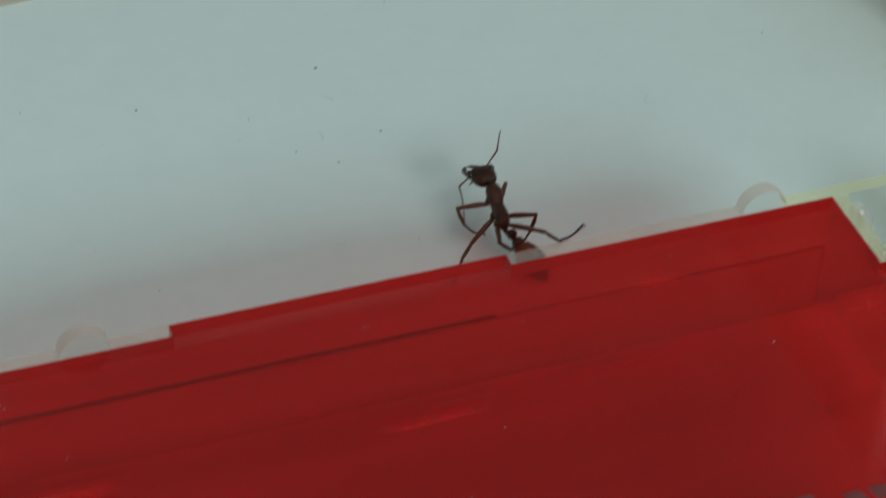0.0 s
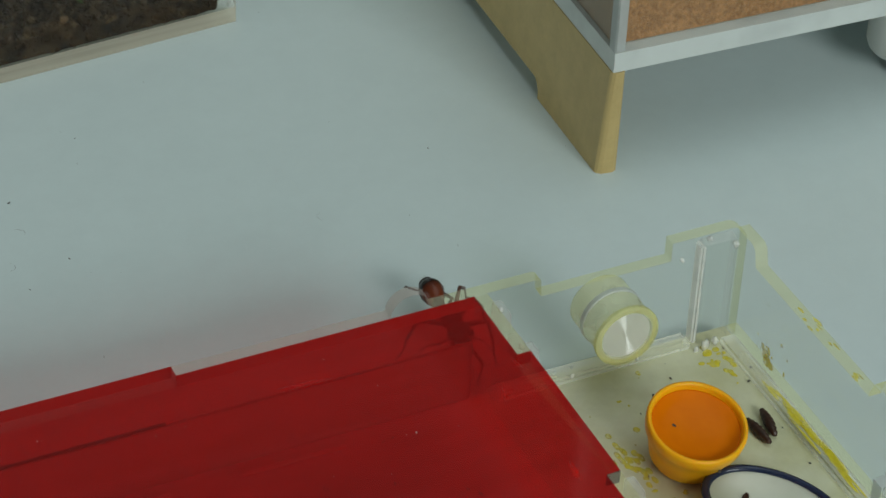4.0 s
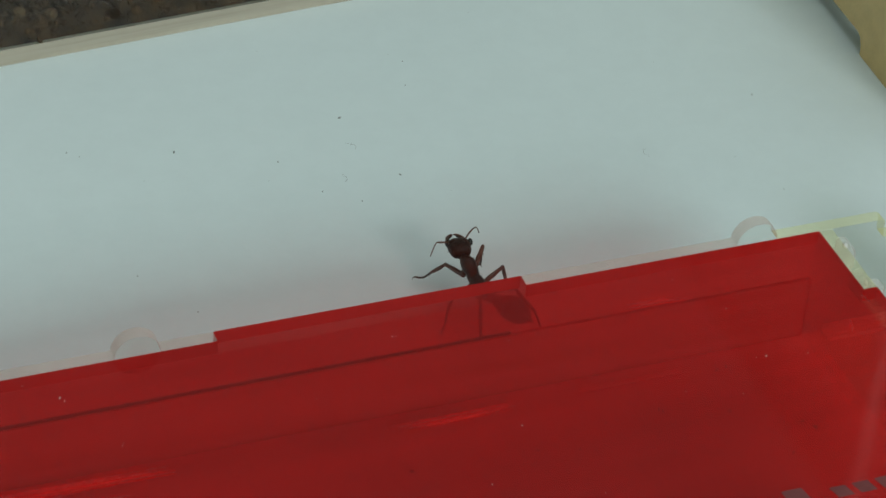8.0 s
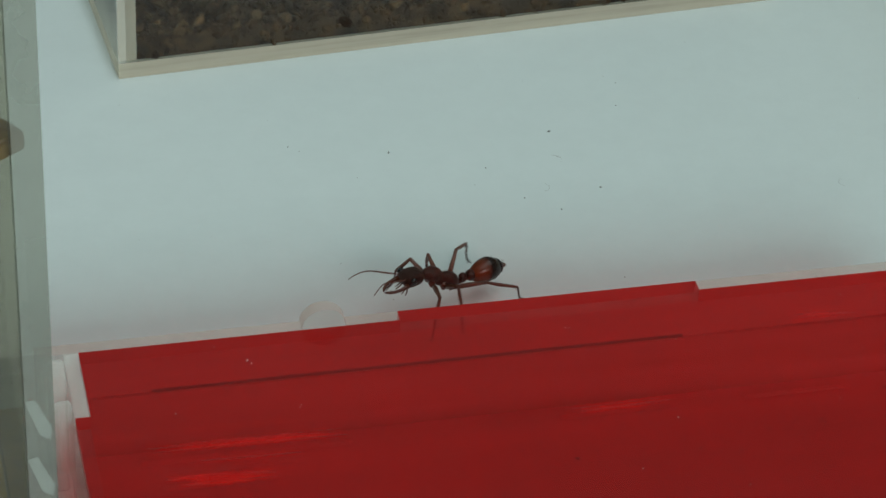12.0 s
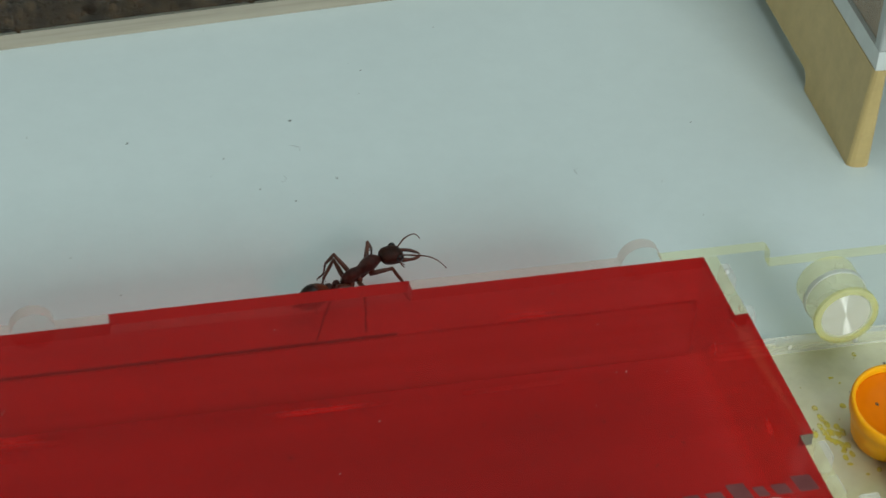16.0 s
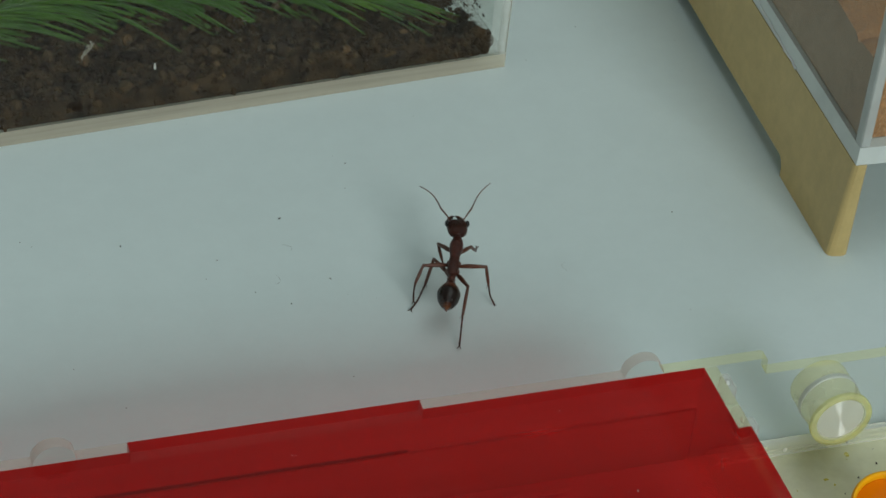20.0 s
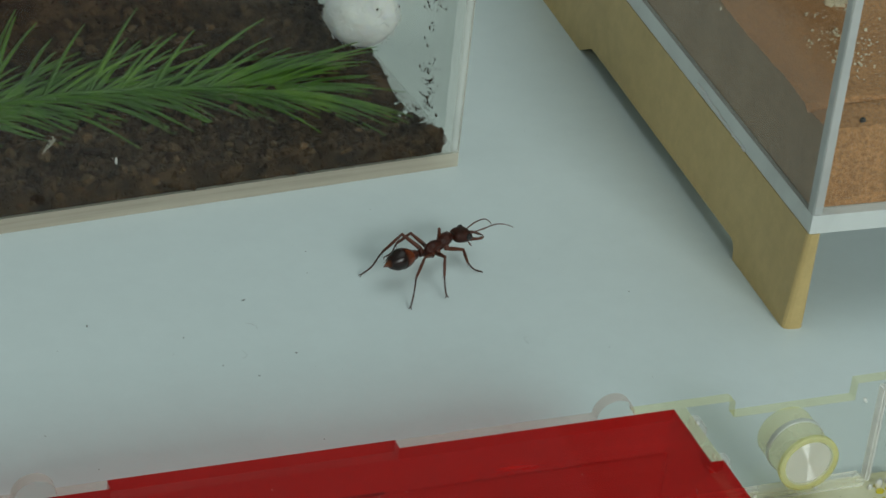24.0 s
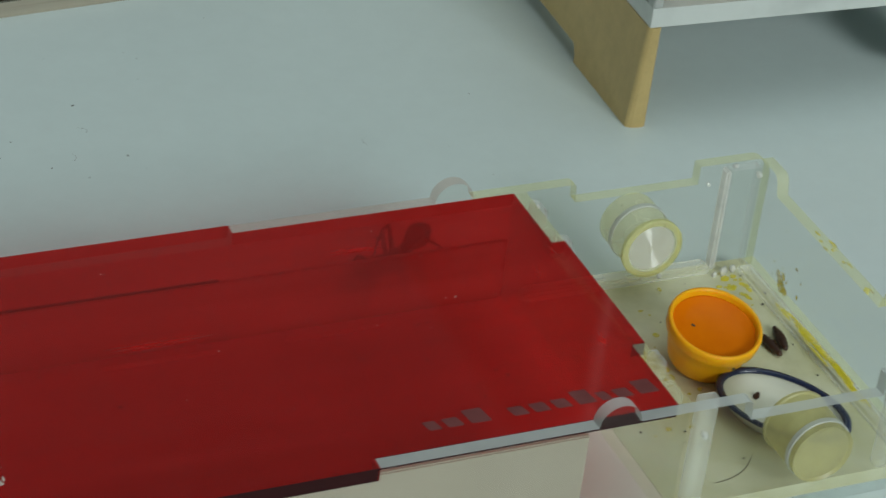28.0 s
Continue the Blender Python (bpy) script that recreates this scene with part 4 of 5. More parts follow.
    def needle(bm, p, d, up, length, width):
        segs = 5
        side = d.cross(up).normalized()
        left, right = [], []
        for i in range(segs + 1):
            u = i / segs
            c = p + d * length * u + up * (0.05 * length * math.sin(u * 2.4)) - Vector((0, 0, 0.08 * length * u * u))
            ww = width * (1 - 0.75 * u ** 2) * (0.6 + 0.4 * min(1, u * 6))
            left.append((c + side * ww, c - side * ww, c + up * ww * 0.55))
        vs = [[bm.verts.new(q * CM) for q in tri] for tri in left]
        for i in range(segs):
            for a in range(3):
                b = (a + 1) % 3
                bm.faces.new((vs[i][a], vs[i][b], vs[i + 1][b], vs[i + 1][a]))
        bm.faces.new(vs[0])
        bm.faces.new(vs[-1])
    count = 240
    for k in range(count):
        u = min(1.0, (k + rng.random()) / (count * 0.94))
        p = stem(u)
        ax = (stem(u + 0.03) - stem(u - 0.03)).normalized()
        side = Vector((-ax.y, ax.x, 0)) * (1 if k % 2 else -1)
        ang = math.radians(rng.uniform(14, 52) * (1.0 if u < 0.9 else rng.uniform(0.25, 0.9)))
        rise = rng.uniform(-0.30, 0.60 if k % 2 else 0.25) if u < 0.9 else rng.uniform(-0.15, 0.25)
        d = (ax * math.cos(ang) + side * math.sin(ang) + Vector((0, 0, rise * math.sin(ang) * 1.3))).normalized()
        bm = bmesh.new()
        needle(bm, p, d, Vector((0, 0, 1)), rng.uniform(1.4, 2.45), rng.uniform(0.040, 0.056))
        part("needle", bm, NEEDLE, sp)
    for k in range(26):
        p = stem(0.84 + 0.006 * k) + Vector((0, 0, 0.03 + 0.005 * k))
        d = Vector((1.0, 0.02 + rng.uniform(-0.16, 0.20), 0.16 + rng.uniform(-0.10, 0.16))).normalized()
        bm = bmesh.new()
        needle(bm, p, d, Vector((0, 0, 1)), rng.uniform(1.4, 2.2), rng.uniform(0.040, 0.054))
        part("needle", bm, NEEDLE, sp)


soil_box()


# ---- the sand box on its tan stand ----
def sand_box():
    x0, y0, z0, w, dep, t = 0.0, 0.0, 1.80, 11.5, 13.0, 0.28
    m = pose(4.22 * CM, 4.08 * CM, 0, 0, 0, -2.2)
    st = thing("box_stand", "tan board stand with a low cut-out foot under the sand box", "stand", pose(4.07 * CM, 4.06 * CM, 0, 0, 0, -2.2))
    side = [(0.17, 0.0), (2.16, 0.0)] + [(2.16 + 0.22 * (1 - math.cos(a)), 0.30 * math.sin(a)) for a in (0.5, 1.0, 1.4)] + [(2.45, 0.30), (9.0, 0.30), (9.15, 0.28), (9.62, 0.0), (12.05, 0.0), (12.05, z0), (0.17, z0)]
    bm = prism(bmesh.new(), side, 0, 0.0, 0.36, rim=0)
    nose = [(0.0, 0.172), (0.0, 0.10), (0.03, 0.05), (0.09, 0.015), (0.18, 0.0), (0.27, 0.0), (0.33, 0.03), (0.36, 0.08), (0.36, 0.172)]
    prism(bm, nose, 2, 0.0, z0, rim=0)
    for v in bm.verts:
        v.co.x += 0.135 * v.co.z / z0 * (1 - v.co.x / (0.36 * CM))
    part("side_board", bm, TAN, st)
    part("side_board", prism(bmesh.new(), side, 0, 11.3, 11.66, rim=0), TAN, st)
    part("rear_board", slab(bmesh.new(), 0.37, 11.29, 11.7, 12.0, 0.6, z0, bevel=0.03), TAN, st)

    b = thing("sand_box", "clear acrylic box with white edges filled with orange sand", "box", m)
    x1, y1, h = x0 + w, y0 + dep, 12.0
    part("base_plate", slab(bmesh.new(), x0, x1, y0, y1, z0 + 0.005, z0 + 0.34), FROST, b, "white-edged base")
    part("front_wall", slab(bmesh.new(), x0 + 0.002, x1, y0 + 0.002, y0 + 0.2, z0 + 0.343, h, edge_axis=1), [CLEAR, EDGE_WHITE], b)
    part("side_wall", slab(bmesh.new(), x0 + 0.002, x0 + 0.06, y0 + 0.203, y1, z0 + 0.343, h, edge_axis=0), [CLEAR_DULL, EDGE_WHITE], b)
    part("side_wall", slab(bmesh.new(), x1 - 0.2, x1, y0 + 0.203, y1, z0 + 0.343, h, edge_axis=0), [CLEAR_DULL, EDGE_WHITE], b)
    part("back_wall", slab(bmesh.new(), x0 + 0.07, x1 - 0.21, y1 - 0.2, y1, z0 + 0.343, h, edge_axis=1), [CLEAR_DULL, EDGE_WHITE], b)
    for pane in b.children:
        pane.visible_shadow = pane.name.startswith("base_plate")
    part("corner_strip", slab(bmesh.new(), x0 - 0.002, x0 + 0.17, y0 - 0.002, y0 + 0.17, z0 + 0.343, h, bevel=0.02), EDGE_WHITE, b, "white glued corner")
    rng = random.Random(21)
    pts = [(x0 - 0.008 + rng.uniform(-0.006, 0.006), 2.6 + 0.085 * k, z0 + 0.03 + 0.005 * k + rng.uniform(-0.02, 0.02)) for k in range(26)]
    part("glue_bead", tube(bmesh.new(), pts, [rng.uniform(0.012, 0.034) for _ in pts], 6), COTTON, b, "dried white glue", smooth=True)

    s = thing("sand", "packed orange sand with a crack and pale crumbs", "sand", m, kind="stuff")
    top = 3.6
    bm = bmesh.new()
    nx, ny = 110, 110
    sx0, sx1, sy0, sy1 = x0 + 0.085, x1 - 0.22, y0 + 0.225, y1 - 0.22
    grid = []
    for j in range(ny + 1):
        row = []
        for i in range(nx + 1):
            x, y = sx0 + (sx1 - sx0) * i / nx, sy0 + (sy1 - sy0) * (j / ny) ** 1.4
            z = top + 0.05 * noise.noise(Vector((x * 0.8, y * 0.8, 2))) + 0.02 * noise.noise(Vector((x * 4, y * 4, 3)))
            c = y - (0.92 + 0.12 * math.sin(x * 1.3))
            z -= 0.09 * math.exp(-(c * 14) ** 2)
            row.append(bm.verts.new(Vector((x, y, z)) * CM))
        grid.append(row)
    for j in range(ny):
        for i in range(nx):
            bm.faces.new((grid[j][i], grid[j][i + 1], grid[j + 1][i + 1], grid[j + 1][i]))
    lo = [bm.verts.new(Vector((v.co.x, v.co.y, (z0 + 0.35) * CM))) for v in grid[0]]
    for i in range(nx):
        bm.faces.new((grid[0][i], grid[0][i + 1], lo[i + 1], lo[i]))
    lo2 = [bm.verts.new(Vector((r[0].co.x, r[0].co.y, (z0 + 0.35) * CM))) for r in grid]
    for j in range(ny):
        f = bm.faces.new((grid[j][0], grid[j + 1][0], lo2[j + 1], lo2[j]))
        f.material_index = 1
    part("sand_bed", bm, [SAND, SAND_SIDE], s)
    bm = bmesh.new()
    for x, y, k, sp in ((2.19, 4.23, 1, 0.05), (2.08, 4.27, 16, 0.22), (1.55, 3.85, 12, 0.06), (1.62, 3.15, 34, 0.08), (1.49, 2.97, 60, 0.22), (1.30, 2.19, 34, 0.16), (1.6, 2.5, 60, 0.28), (1.98, 3.32, 20, 0.5), (1.68, 1.82, 12, 0.3), (3.6, 4.4, 14, 0.5), (0.9, 3.9, 8, 0.4)):
        for _ in range(k):
            r = min(0.05, 0.009 + rng.expovariate(90))
            lump(bm, (x + rng.gauss(0, sp), y + rng.gauss(0, sp), top + 0.02), r, r * rng.uniform(0.6, 1.3), r * 0.5, rng, 0.5, 1)
    for cx, cy, ex, ey, count in ((2.13, 4.22, 0.24, 0.13, 90), (3.35, 4.55, 0.12, 0.08, 30)):
        for _ in range(count):
            q, u, r = rng.uniform(0, 6.28), rng.random() ** 0.5, rng.uniform(0.025, 0.06)
            lump(bm, (cx + ex * u * math.cos(q), cy + ey * u * math.sin(q), top + 0.02), r, r * rng.uniform(0.7, 1.2), r * 0.55, rng, 0.4, 1)
    tagged(part("pale_crumbs", bm, CHALK, s, "pale crumbs"), kind="stuff")
    for x, y, r in ((3.89, 4.21, 0.09), (0.76, 0.36, 0.05), (2.08, 1.02, 0.05), (3.18, 1.92, 0.04)):
        part("dark_pellet", lump(bmesh.new(), (x, y, top + 0.03), r, r, r, rng, 0.3, 2), SPECK, s, "dark pellet")

    tb = thing("port_tube", "short white plastic tube with a dark tip below the box", "tube", pose(9.95 * CM, 4.72 * CM, 0))
    part("tube_body", lathe(bmesh.new(), [(0.45, 0.42), (0.62, 0.5), (0.66, 0.6), (0.66, 1.6), (0.62, 1.79)], 40), WHITE_PLASTIC, tb, smooth=True)
    part("tip", lathe(bmesh.new(), [(0.22, 0.0), (0.26, 0.06), (0.26, 0.36), (0.2, 0.42)], 24), SPECK, tb, "dark rubber tip", smooth=True)


sand_box()


# ---- the tall clear box at the end of the nest ----
def tall_box():
    b = thing("tall_box", "tall dusty clear acrylic box with slotted corner joints", "box", pose(0, 0, 0))
    x1, y1, w, dep, h, t = -13.05, -4.9, 10.0, 7.0, 13.0, 0.3
    x0, y0, y1 = x1 - w, y1, y1 + dep
    part("side_wall", slab(bmesh.new(), x1 - t, x1, y0, y1, 0.3, h, edge_axis=0), [CLEAR_TALL, EDGE_TALL], b)
    part("side_wall", slab(bmesh.new(), x0, x0 + t, y0, y1, 0.3, h, edge_axis=0), [CLEAR_TALL, EDGE_TALL], b)
    part("front_wall", slab(bmesh.new(), x0 + t + 0.003, x1 - t - 0.003, y0, y0 + t, 0.3, h, edge_axis=1), [CLEAR_TALL, EDGE_TALL], b)
    part("back_wall", slab(bmesh.new(), x0 + t + 0.003, x1 - t - 0.003, y1 - t, y1, 0.3, h, edge_axis=1), [CLEAR_TALL, EDGE_TALL], b)
    part("base_plate", slab(bmesh.new(), x0, x1, y0, y1, 0.0, 0.296, edge_axis=2), [CLEAR_TALL, EDGE_TALL], b)
    for k in range(4):
        z = 2.9 + 0.78 * k
        bm = prism(bmesh.new(), [(x1 - 0.30, z), (x1 - 0.20, z + 0.03), (x1 - 0.03, z - 0.36), (x1 - 0.05, z - 0.52), (x1 - 0.16, z - 0.46)], 1, y0 - 0.012, y0 - 0.004, rim=0)
        part("joint_finger", bm, MARK, b, "white joint mark")
    sd = thing("tan_sand", "yellowish tan sand lying in the tall clear box", "sand", pose(0, 0, 0), kind="stuff")
    grid = []
    bm = bmesh.new()
    for j in range(41):
        row = []
        for i in range(31):
            x, y = x0 + t + 0.02 + (w - 2 * t - 0.04) * i / 30, y0 + t + 0.02 + 5.6 * j / 40
            k = min(1.0, (40 - j) / 10)
            z = 0.30 + k * (0.42 + 0.10 * noise.noise(Vector((x * 1.1, y * 1.1, 5))) + 0.06 * noise.noise(Vector((x * 4, y * 4, 6))))
            row.append(bm.verts.new(Vector((x, y, z)) * CM))
        grid.append(row)
    for j in range(40):
        for i in range(30):
            bm.faces.new((grid[j][i], grid[j][i + 1], grid[j + 1][i + 1], grid[j + 1][i]))
    for line in ([r[-1] for r in grid], grid[0]):
        low = [bm.verts.new(Vector((v.co.x, v.co.y, 0.299 * CM))) for v in line]
        for i in range(len(line) - 1):
            bm.faces.new((line[i], line[i + 1], low[i + 1], low[i]))
    part("sand_bed", bm, TAN_SAND, sd)
    br = thing("board_brace", "tan board brace inside the tall clear box", "brace", look((-13.33 * CM, -4.39 * CM, 8.30 * CM), (-14.36 * CM, -5.11 * CM, 8.30 * CM)))
    part("board", slab(bmesh.new(), -0.27, 0.27, -0.12, 0.12, -9.6, 0.0, bevel=0.04), SHADED_BOARD, br)
    part("stub", slab(bmesh.new(), -0.22, 0.22, -0.62, -0.13, -4.0, -0.85, bevel=0.05), SHADED_BOARD, br)


tall_box()


# ---- specks on the table ----
def specks():
    rng = random.Random(31)
    bm = bmesh.new()
    for x, y, r in ((-4.27, 6.71, 0.036), (-6.86, 6.51, 0.028), (-3.88, 5.12, 0.022), (2.01, 5.65, 0.016), (-8.35, 6.91, 0.014), (-4.15, 2.87, 0.016), (1.40, 3.29, 0.014), (-1.37, 8.94, 0.012), (-5.09, 5.03, 0.018), (-2.85, 7.90, 0.014), (-8.13, 3.86, 0.014), (-5.48, 5.89, 0.014), (-3.03, 7.27, 0.012), (-4.62, 4.66, 0.018), (-7.56, 2.89, 0.014)):
        lump(bm, (x, y, r * 0.3), r, r * 0.8, r * 0.4, rng, 0.5, 1)
    for _ in range(36):
        r = rng.uniform(0.004, 0.009)
        lump(bm, (rng.uniform(-14, 8), rng.uniform(0.5, 12), r * 0.3), r, r, r * 0.4, rng, 0.4, 1)
    for x, y in ((-4.74, 5.17), (-0.14, 4.77), (-4.3, 5.9)):
        q = rng.uniform(0, 6.28)
        tube(bm, [(x + 0.05 * k * math.cos(q + 0.4 * k), y + 0.05 * k * math.sin(q + 0.4 * k), 0.003) for k in range(5)], [0.001, 0.0018, 0.0018, 0.0016, 0.001], 4)
    s = tagged(finish("table_specks", bm, TABLE_SPECK), "tiny dark specks of dirt on the table", "dirt", kind="stuff")


specks()


# ---- the bull ant ----
def ball(bm, centre, rx, ry, rz, fn=None, u=24, v=16):
    g = bmesh.ops.create_uvsphere(bm, u_segments=u, v_segments=v, radius=1.0)
    for w in g["verts"]:
        p = Vector((w.co.x * rx, w.co.y * ry, w.co.z * rz))
        if fn:
            p = fn(p)
        w.co = (p + Vector(centre)) * CM
    return bm


LEGS, SHINS, FEET, FEELERS, FEELER_TIPS, HINGED = {}, {}, {}, {}, {}, {}
TRUNK_LENGTH = 0.64
LEG_LENGTHS = {"front": (0.40, 0.29, 0.30), "middle": (0.425, 0.31, 0.315), "hind": (0.485, 0.45, 0.48)}
HIPS = {"front": (0.40, 0.075, -0.085), "middle": (0.185, 0.075, -0.085), "hind": (0.055, 0.07, -0.07)}
FEELER_BASE, FEELER_LENGTHS = (0.262, 0.066, 0.075), (0.30, 0.47)


def shifted(ob, dx, dz, scale, tilt=0.0):
    """Moves a mesh (centimetres) so that its joint lies at its origin, sizes and tilts it."""
    ob.data.transform(Matrix.Rotation(math.radians(tilt), 4, "Y") @ Matrix.Scale(scale, 4) @ Matrix.Translation((dx * CM, 0, dz * CM)))


def bristles(bm, spots, rng, length):
    """Short fine hairs on points with outward directions, in centimetres."""
    for p, d in spots:
        d = (Vector(d) + Vector((rng.uniform(-0.4, 0.4), rng.uniform(-0.4, 0.4), rng.uniform(-0.2, 0.4)))).normalized()
        l = length * rng.uniform(0.6, 1.2)
        tube(bm, [p, Vector(p) + d * l * 0.6, Vector(p) + d * l + Vector((0, 0, -0.1 * l))], [0.0035, 0.0026, 0.001], 4)
    return bm


def ant():
    a = thing("bull_ant", "rust-red bull ant with a dark glossy abdomen and long toothed jaws", "ant", pose(0, 0, 0))
    rng = random.Random(77)
    # trunk: from the waist at its origin to the neck, two humps with a saddle between
    line = [(-0.02, -0.005, 0.045), (0.02, 0.006, 0.068), (0.07, 0.022, 0.086), (0.13, 0.034, 0.093), (0.19, 0.034, 0.090), (0.245, 0.026, 0.082), (0.285, 0.020, 0.074), (0.31, 0.020, 0.076), (0.34, 0.024, 0.082), (0.39, 0.036, 0.096), (0.45, 0.044, 0.105), (0.51, 0.042, 0.101), (0.56, 0.030, 0.084), (0.60, 0.016, 0.062), (0.635, 0.004, 0.040)]
    bm = tube(bmesh.new(), [(x, 0, z) for x, z, r in line], [r for x, z, r in line], 28)
    for v in bm.verts:
        v.co.z *= 1.12
    ball(bm, (0.28, 0, -0.030), 0.23, 0.074, 0.070)
    trunk = part("trunk", bm, RUST, a, "rust-red humped trunk", smooth=True)
    for x, z, r in ((0.285, 0.020, 0.077), (0.345, 0.024, 0.086)):
        seam = tube(bmesh.new(), [(x - 0.006, 0, z), (x + 0.006, 0, z)], [r, r], 28)
        for v in seam.verts:
            v.co.z *= 1.12
        part("trunk_seam", seam, DARK_HEAD, trunk, "dark seam", smooth=True)
    part("trunk_hairs", bristles(bmesh.new(), [((x, 0.05 * math.sin(q), z + r * 1.05 * math.cos(q * 0.6)), (0, math.sin(q), math.cos(q))) for x, z, r in line[1:-2] for q in (-0.9, -0.2, 0.6)], rng, 0.035), JAW, trunk, "fine short hairs")
    for name, (x, y, z) in HIPS.items():
        for s in (1, -1):
            part("coxa", tube(bmesh.new(), [(x + 0.045, 0.035 * s, z + 0.075), (x + 0.035, 0.060 * s, z + 0.02), (x + 0.01, y * s, z - 0.012), (x, y * 1.04 * s, z)], [0.046, 0.052, 0.036, 0.022], 12), RUST_LEG, trunk, "stout hip joint", smooth=True)
    HINGED["trunk"] = [trunk]
    # waist knots and abdomen hang at the waist
    knot = part("petiole", ball(tube(bmesh.new(), [(-0.22, 0, 0.385), (-0.29, 0, 0.365), (-0.34, 0, 0.37), (-0.40, 0, 0.385), (-0.45, 0, 0.38)], [0.048, 0.036, 0.042, 0.05, 0.04], 14), (-0.385, 0, 0.412), 0.066, 0.066, 0.085), RUST, a, "narrow waist knot", smooth=True)
    knot2 = part("postpetiole", ball(tube(bmesh.new(), [(-0.44, 0, 0.38), (-0.52, 0, 0.38), (-0.62, 0, 0.372)], [0.038, 0.06, 0.055], 14), (-0.53, 0, 0.388), 0.082, 0.088, 0.092), RUST, a, "second waist knot", smooth=True)
    def belly(p):
        k = (p.x + 0.34) / 0.68
        s = 1.0 if k > 0.5 else 0.10 + 0.90 * math.sin(math.pi / 2 * max(0, k) / 0.5) ** 0.85
        p.y *= s
        p.z *= s
        p.z -= 0.12 * (0.5 - k) * (1 if k < 0.5 else 0)
        return p
    g = part("abdomen", ball(bmesh.new(), (-0.855, 0, 0.36), 0.335, 0.182, 0.192, belly, 44, 34), GASTER, a, "black and red glossy abdomen with amber tip", smooth=True)
    tip = part("sting_tip", tube(bmesh.new(), [(-1.12, 0, 0.297), (-1.165, 0, 0.280), (-1.205, 0, 0.262)], [0.045, 0.026, 0.005], 12), JAW, g, "amber tip", smooth=True)
    belts = []
    for k in range(3):
        x = -0.80 - 0.125 * k
        r, z = ((0.186, 0.358), (0.163, 0.350), (0.118, 0.330))[k]
        belts.append(part("band", tube(bmesh.new(), [(x - 0.007, 0, z), (x + 0.004, 0, z), (x + 0.007, 0, z)], [r * 0.985, r * 1.012, r * 0.99], 40), GASTER, g, smooth=True))
    fuzz = part("abdomen_hairs", bristles(bmesh.new(), [((-0.95 - 0.23 * u, 0.12 * (1 - 0.8 * u) * math.sin(q), 0.345 - 0.05 * u + 0.15 * (1 - 0.8 * u) * math.cos(q)), (-0.6, math.sin(q), math.cos(q))) for u in (0.05, 0.25, 0.45, 0.65, 0.8) for q in (-1.2, -0.5, 0.1, 0.8, 1.4)], rng, 0.045), JAW, g, "fine short hairs")
    for ob in (knot, knot2, g, tip, *belts, fuzz):
        shifted(ob, 0.245, -0.392, 0.94, 8.2)
    HINGED["abdomen"] = [knot, knot2, g]
    # head
    bm = bmesh.new()
    def skull(p):
        sq = lambda v, r: math.copysign(abs(v / r) ** 0.66, v) * r
        q = Vector((sq(p.x, 0.195), sq(p.y, 0.18), p.z))
        q.y *= 1.0 + 0.28 * q.x / 0.195 * 0.35
        return q * 0.96
    ball(bm, (0.575, 0, 0.485), 0.192, 0.170, 0.122, skull, 40, 28)
    h = part("head", bm, DARK_HEAD, a, "dark squared head", smooth=True)
    bits = [part("neck", tube(bmesh.new(), [(0.37, 0, 0.448), (0.41, 0, 0.458), (0.46, 0, 0.475)], [0.045, 0.048, 0.07], 16), RUST, h, smooth=True)]
    for s in (1, -1):
        bits.append(part("eye", ball(bmesh.new(), (0.655, 0.164 * s, 0.525), 0.060, 0.040, 0.056), EYE, h, "black bulging eye", smooth=True))
        jaw = part("mandible", tube(bmesh.new(), [(0.72, 0.12 * s, 0.45), (0.80, 0.130 * s, 0.44), (0.88, 0.128 * s, 0.43), (0.95, 0.112 * s, 0.42), (1.02, 0.075 * s, 0.407), (1.06, 0.035 * s, 0.399), (1.075, 0.004 * s, 0.395)], [0.042, 0.028, 0.024, 0.023, 0.020, 0.015, 0.005], 10), JAW, h, "long toothed jaw", smooth=True)
        teeth = bmesh.new()
        for k in range(9):
            x = 0.79 + 0.031 * k
            y = (0.115 - 0.012 * max(0, k - 3) ** 1.15) * s
            tube(teeth, [(x, y, 0.433 - 0.004 * k), (x + 0.012, y - (0.046 if k % 3 == 0 else 0.032) * s, 0.433 - 0.004 * k)], [0.013, 0.002], 6)
        bits += [jaw, part("teeth", teeth, CLAW, h, "row of dark teeth along the jaw")]
        for dy, l in ((0.045, 0.10), (0.08, 0.07)):
            bits.append(part("palp", tube(bmesh.new(), [(0.70, dy * s, 0.39), (0.70 + l * 0.5, dy * 1.4 * s, 0.33), (0.70 + l, dy * 1.6 * s, 0.30)], [0.012, 0.01, 0.006], 6), JAW, h))
    for ob in (h, *bits):
        shifted(ob, -0.40, -0.455, 0.94, -5.1)
    HINGED["head"] = [h]
    for s in (1, -1):
        l0, l1 = FEELER_LENGTHS
        f = part("antenna", tube(bmesh.new(), [(0, 0, 0), (l0 * 0.15, 0, 0.004), (l0 * 0.6, 0, 0.006), (l0, 0, 0)], [0.012, 0.0105, 0.0115, 0.014], 8), JAW, a, "thin elbowed feeler", smooth=True)
        e = bmesh.new()
        for k in range(11):
            x0, x1 = l1 * k / 11, l1 * (k + 1) / 11
            z0, z1 = [0.075 * math.sin(math.pi * x / l1) for x in (x0, x1)]
            r = 0.0115 - 0.0005 * k
            tube(e, [(x0, 0, z0), (x0 + 0.25 * (x1 - x0), 0, z0 * 0.75 + z1 * 0.25), (x0 + 0.8 * (x1 - x0), 0, z0 * 0.2 + z1 * 0.8), (x1, 0, z1)], [r * 0.85, r, r * 1.05, r * 0.8], 7)
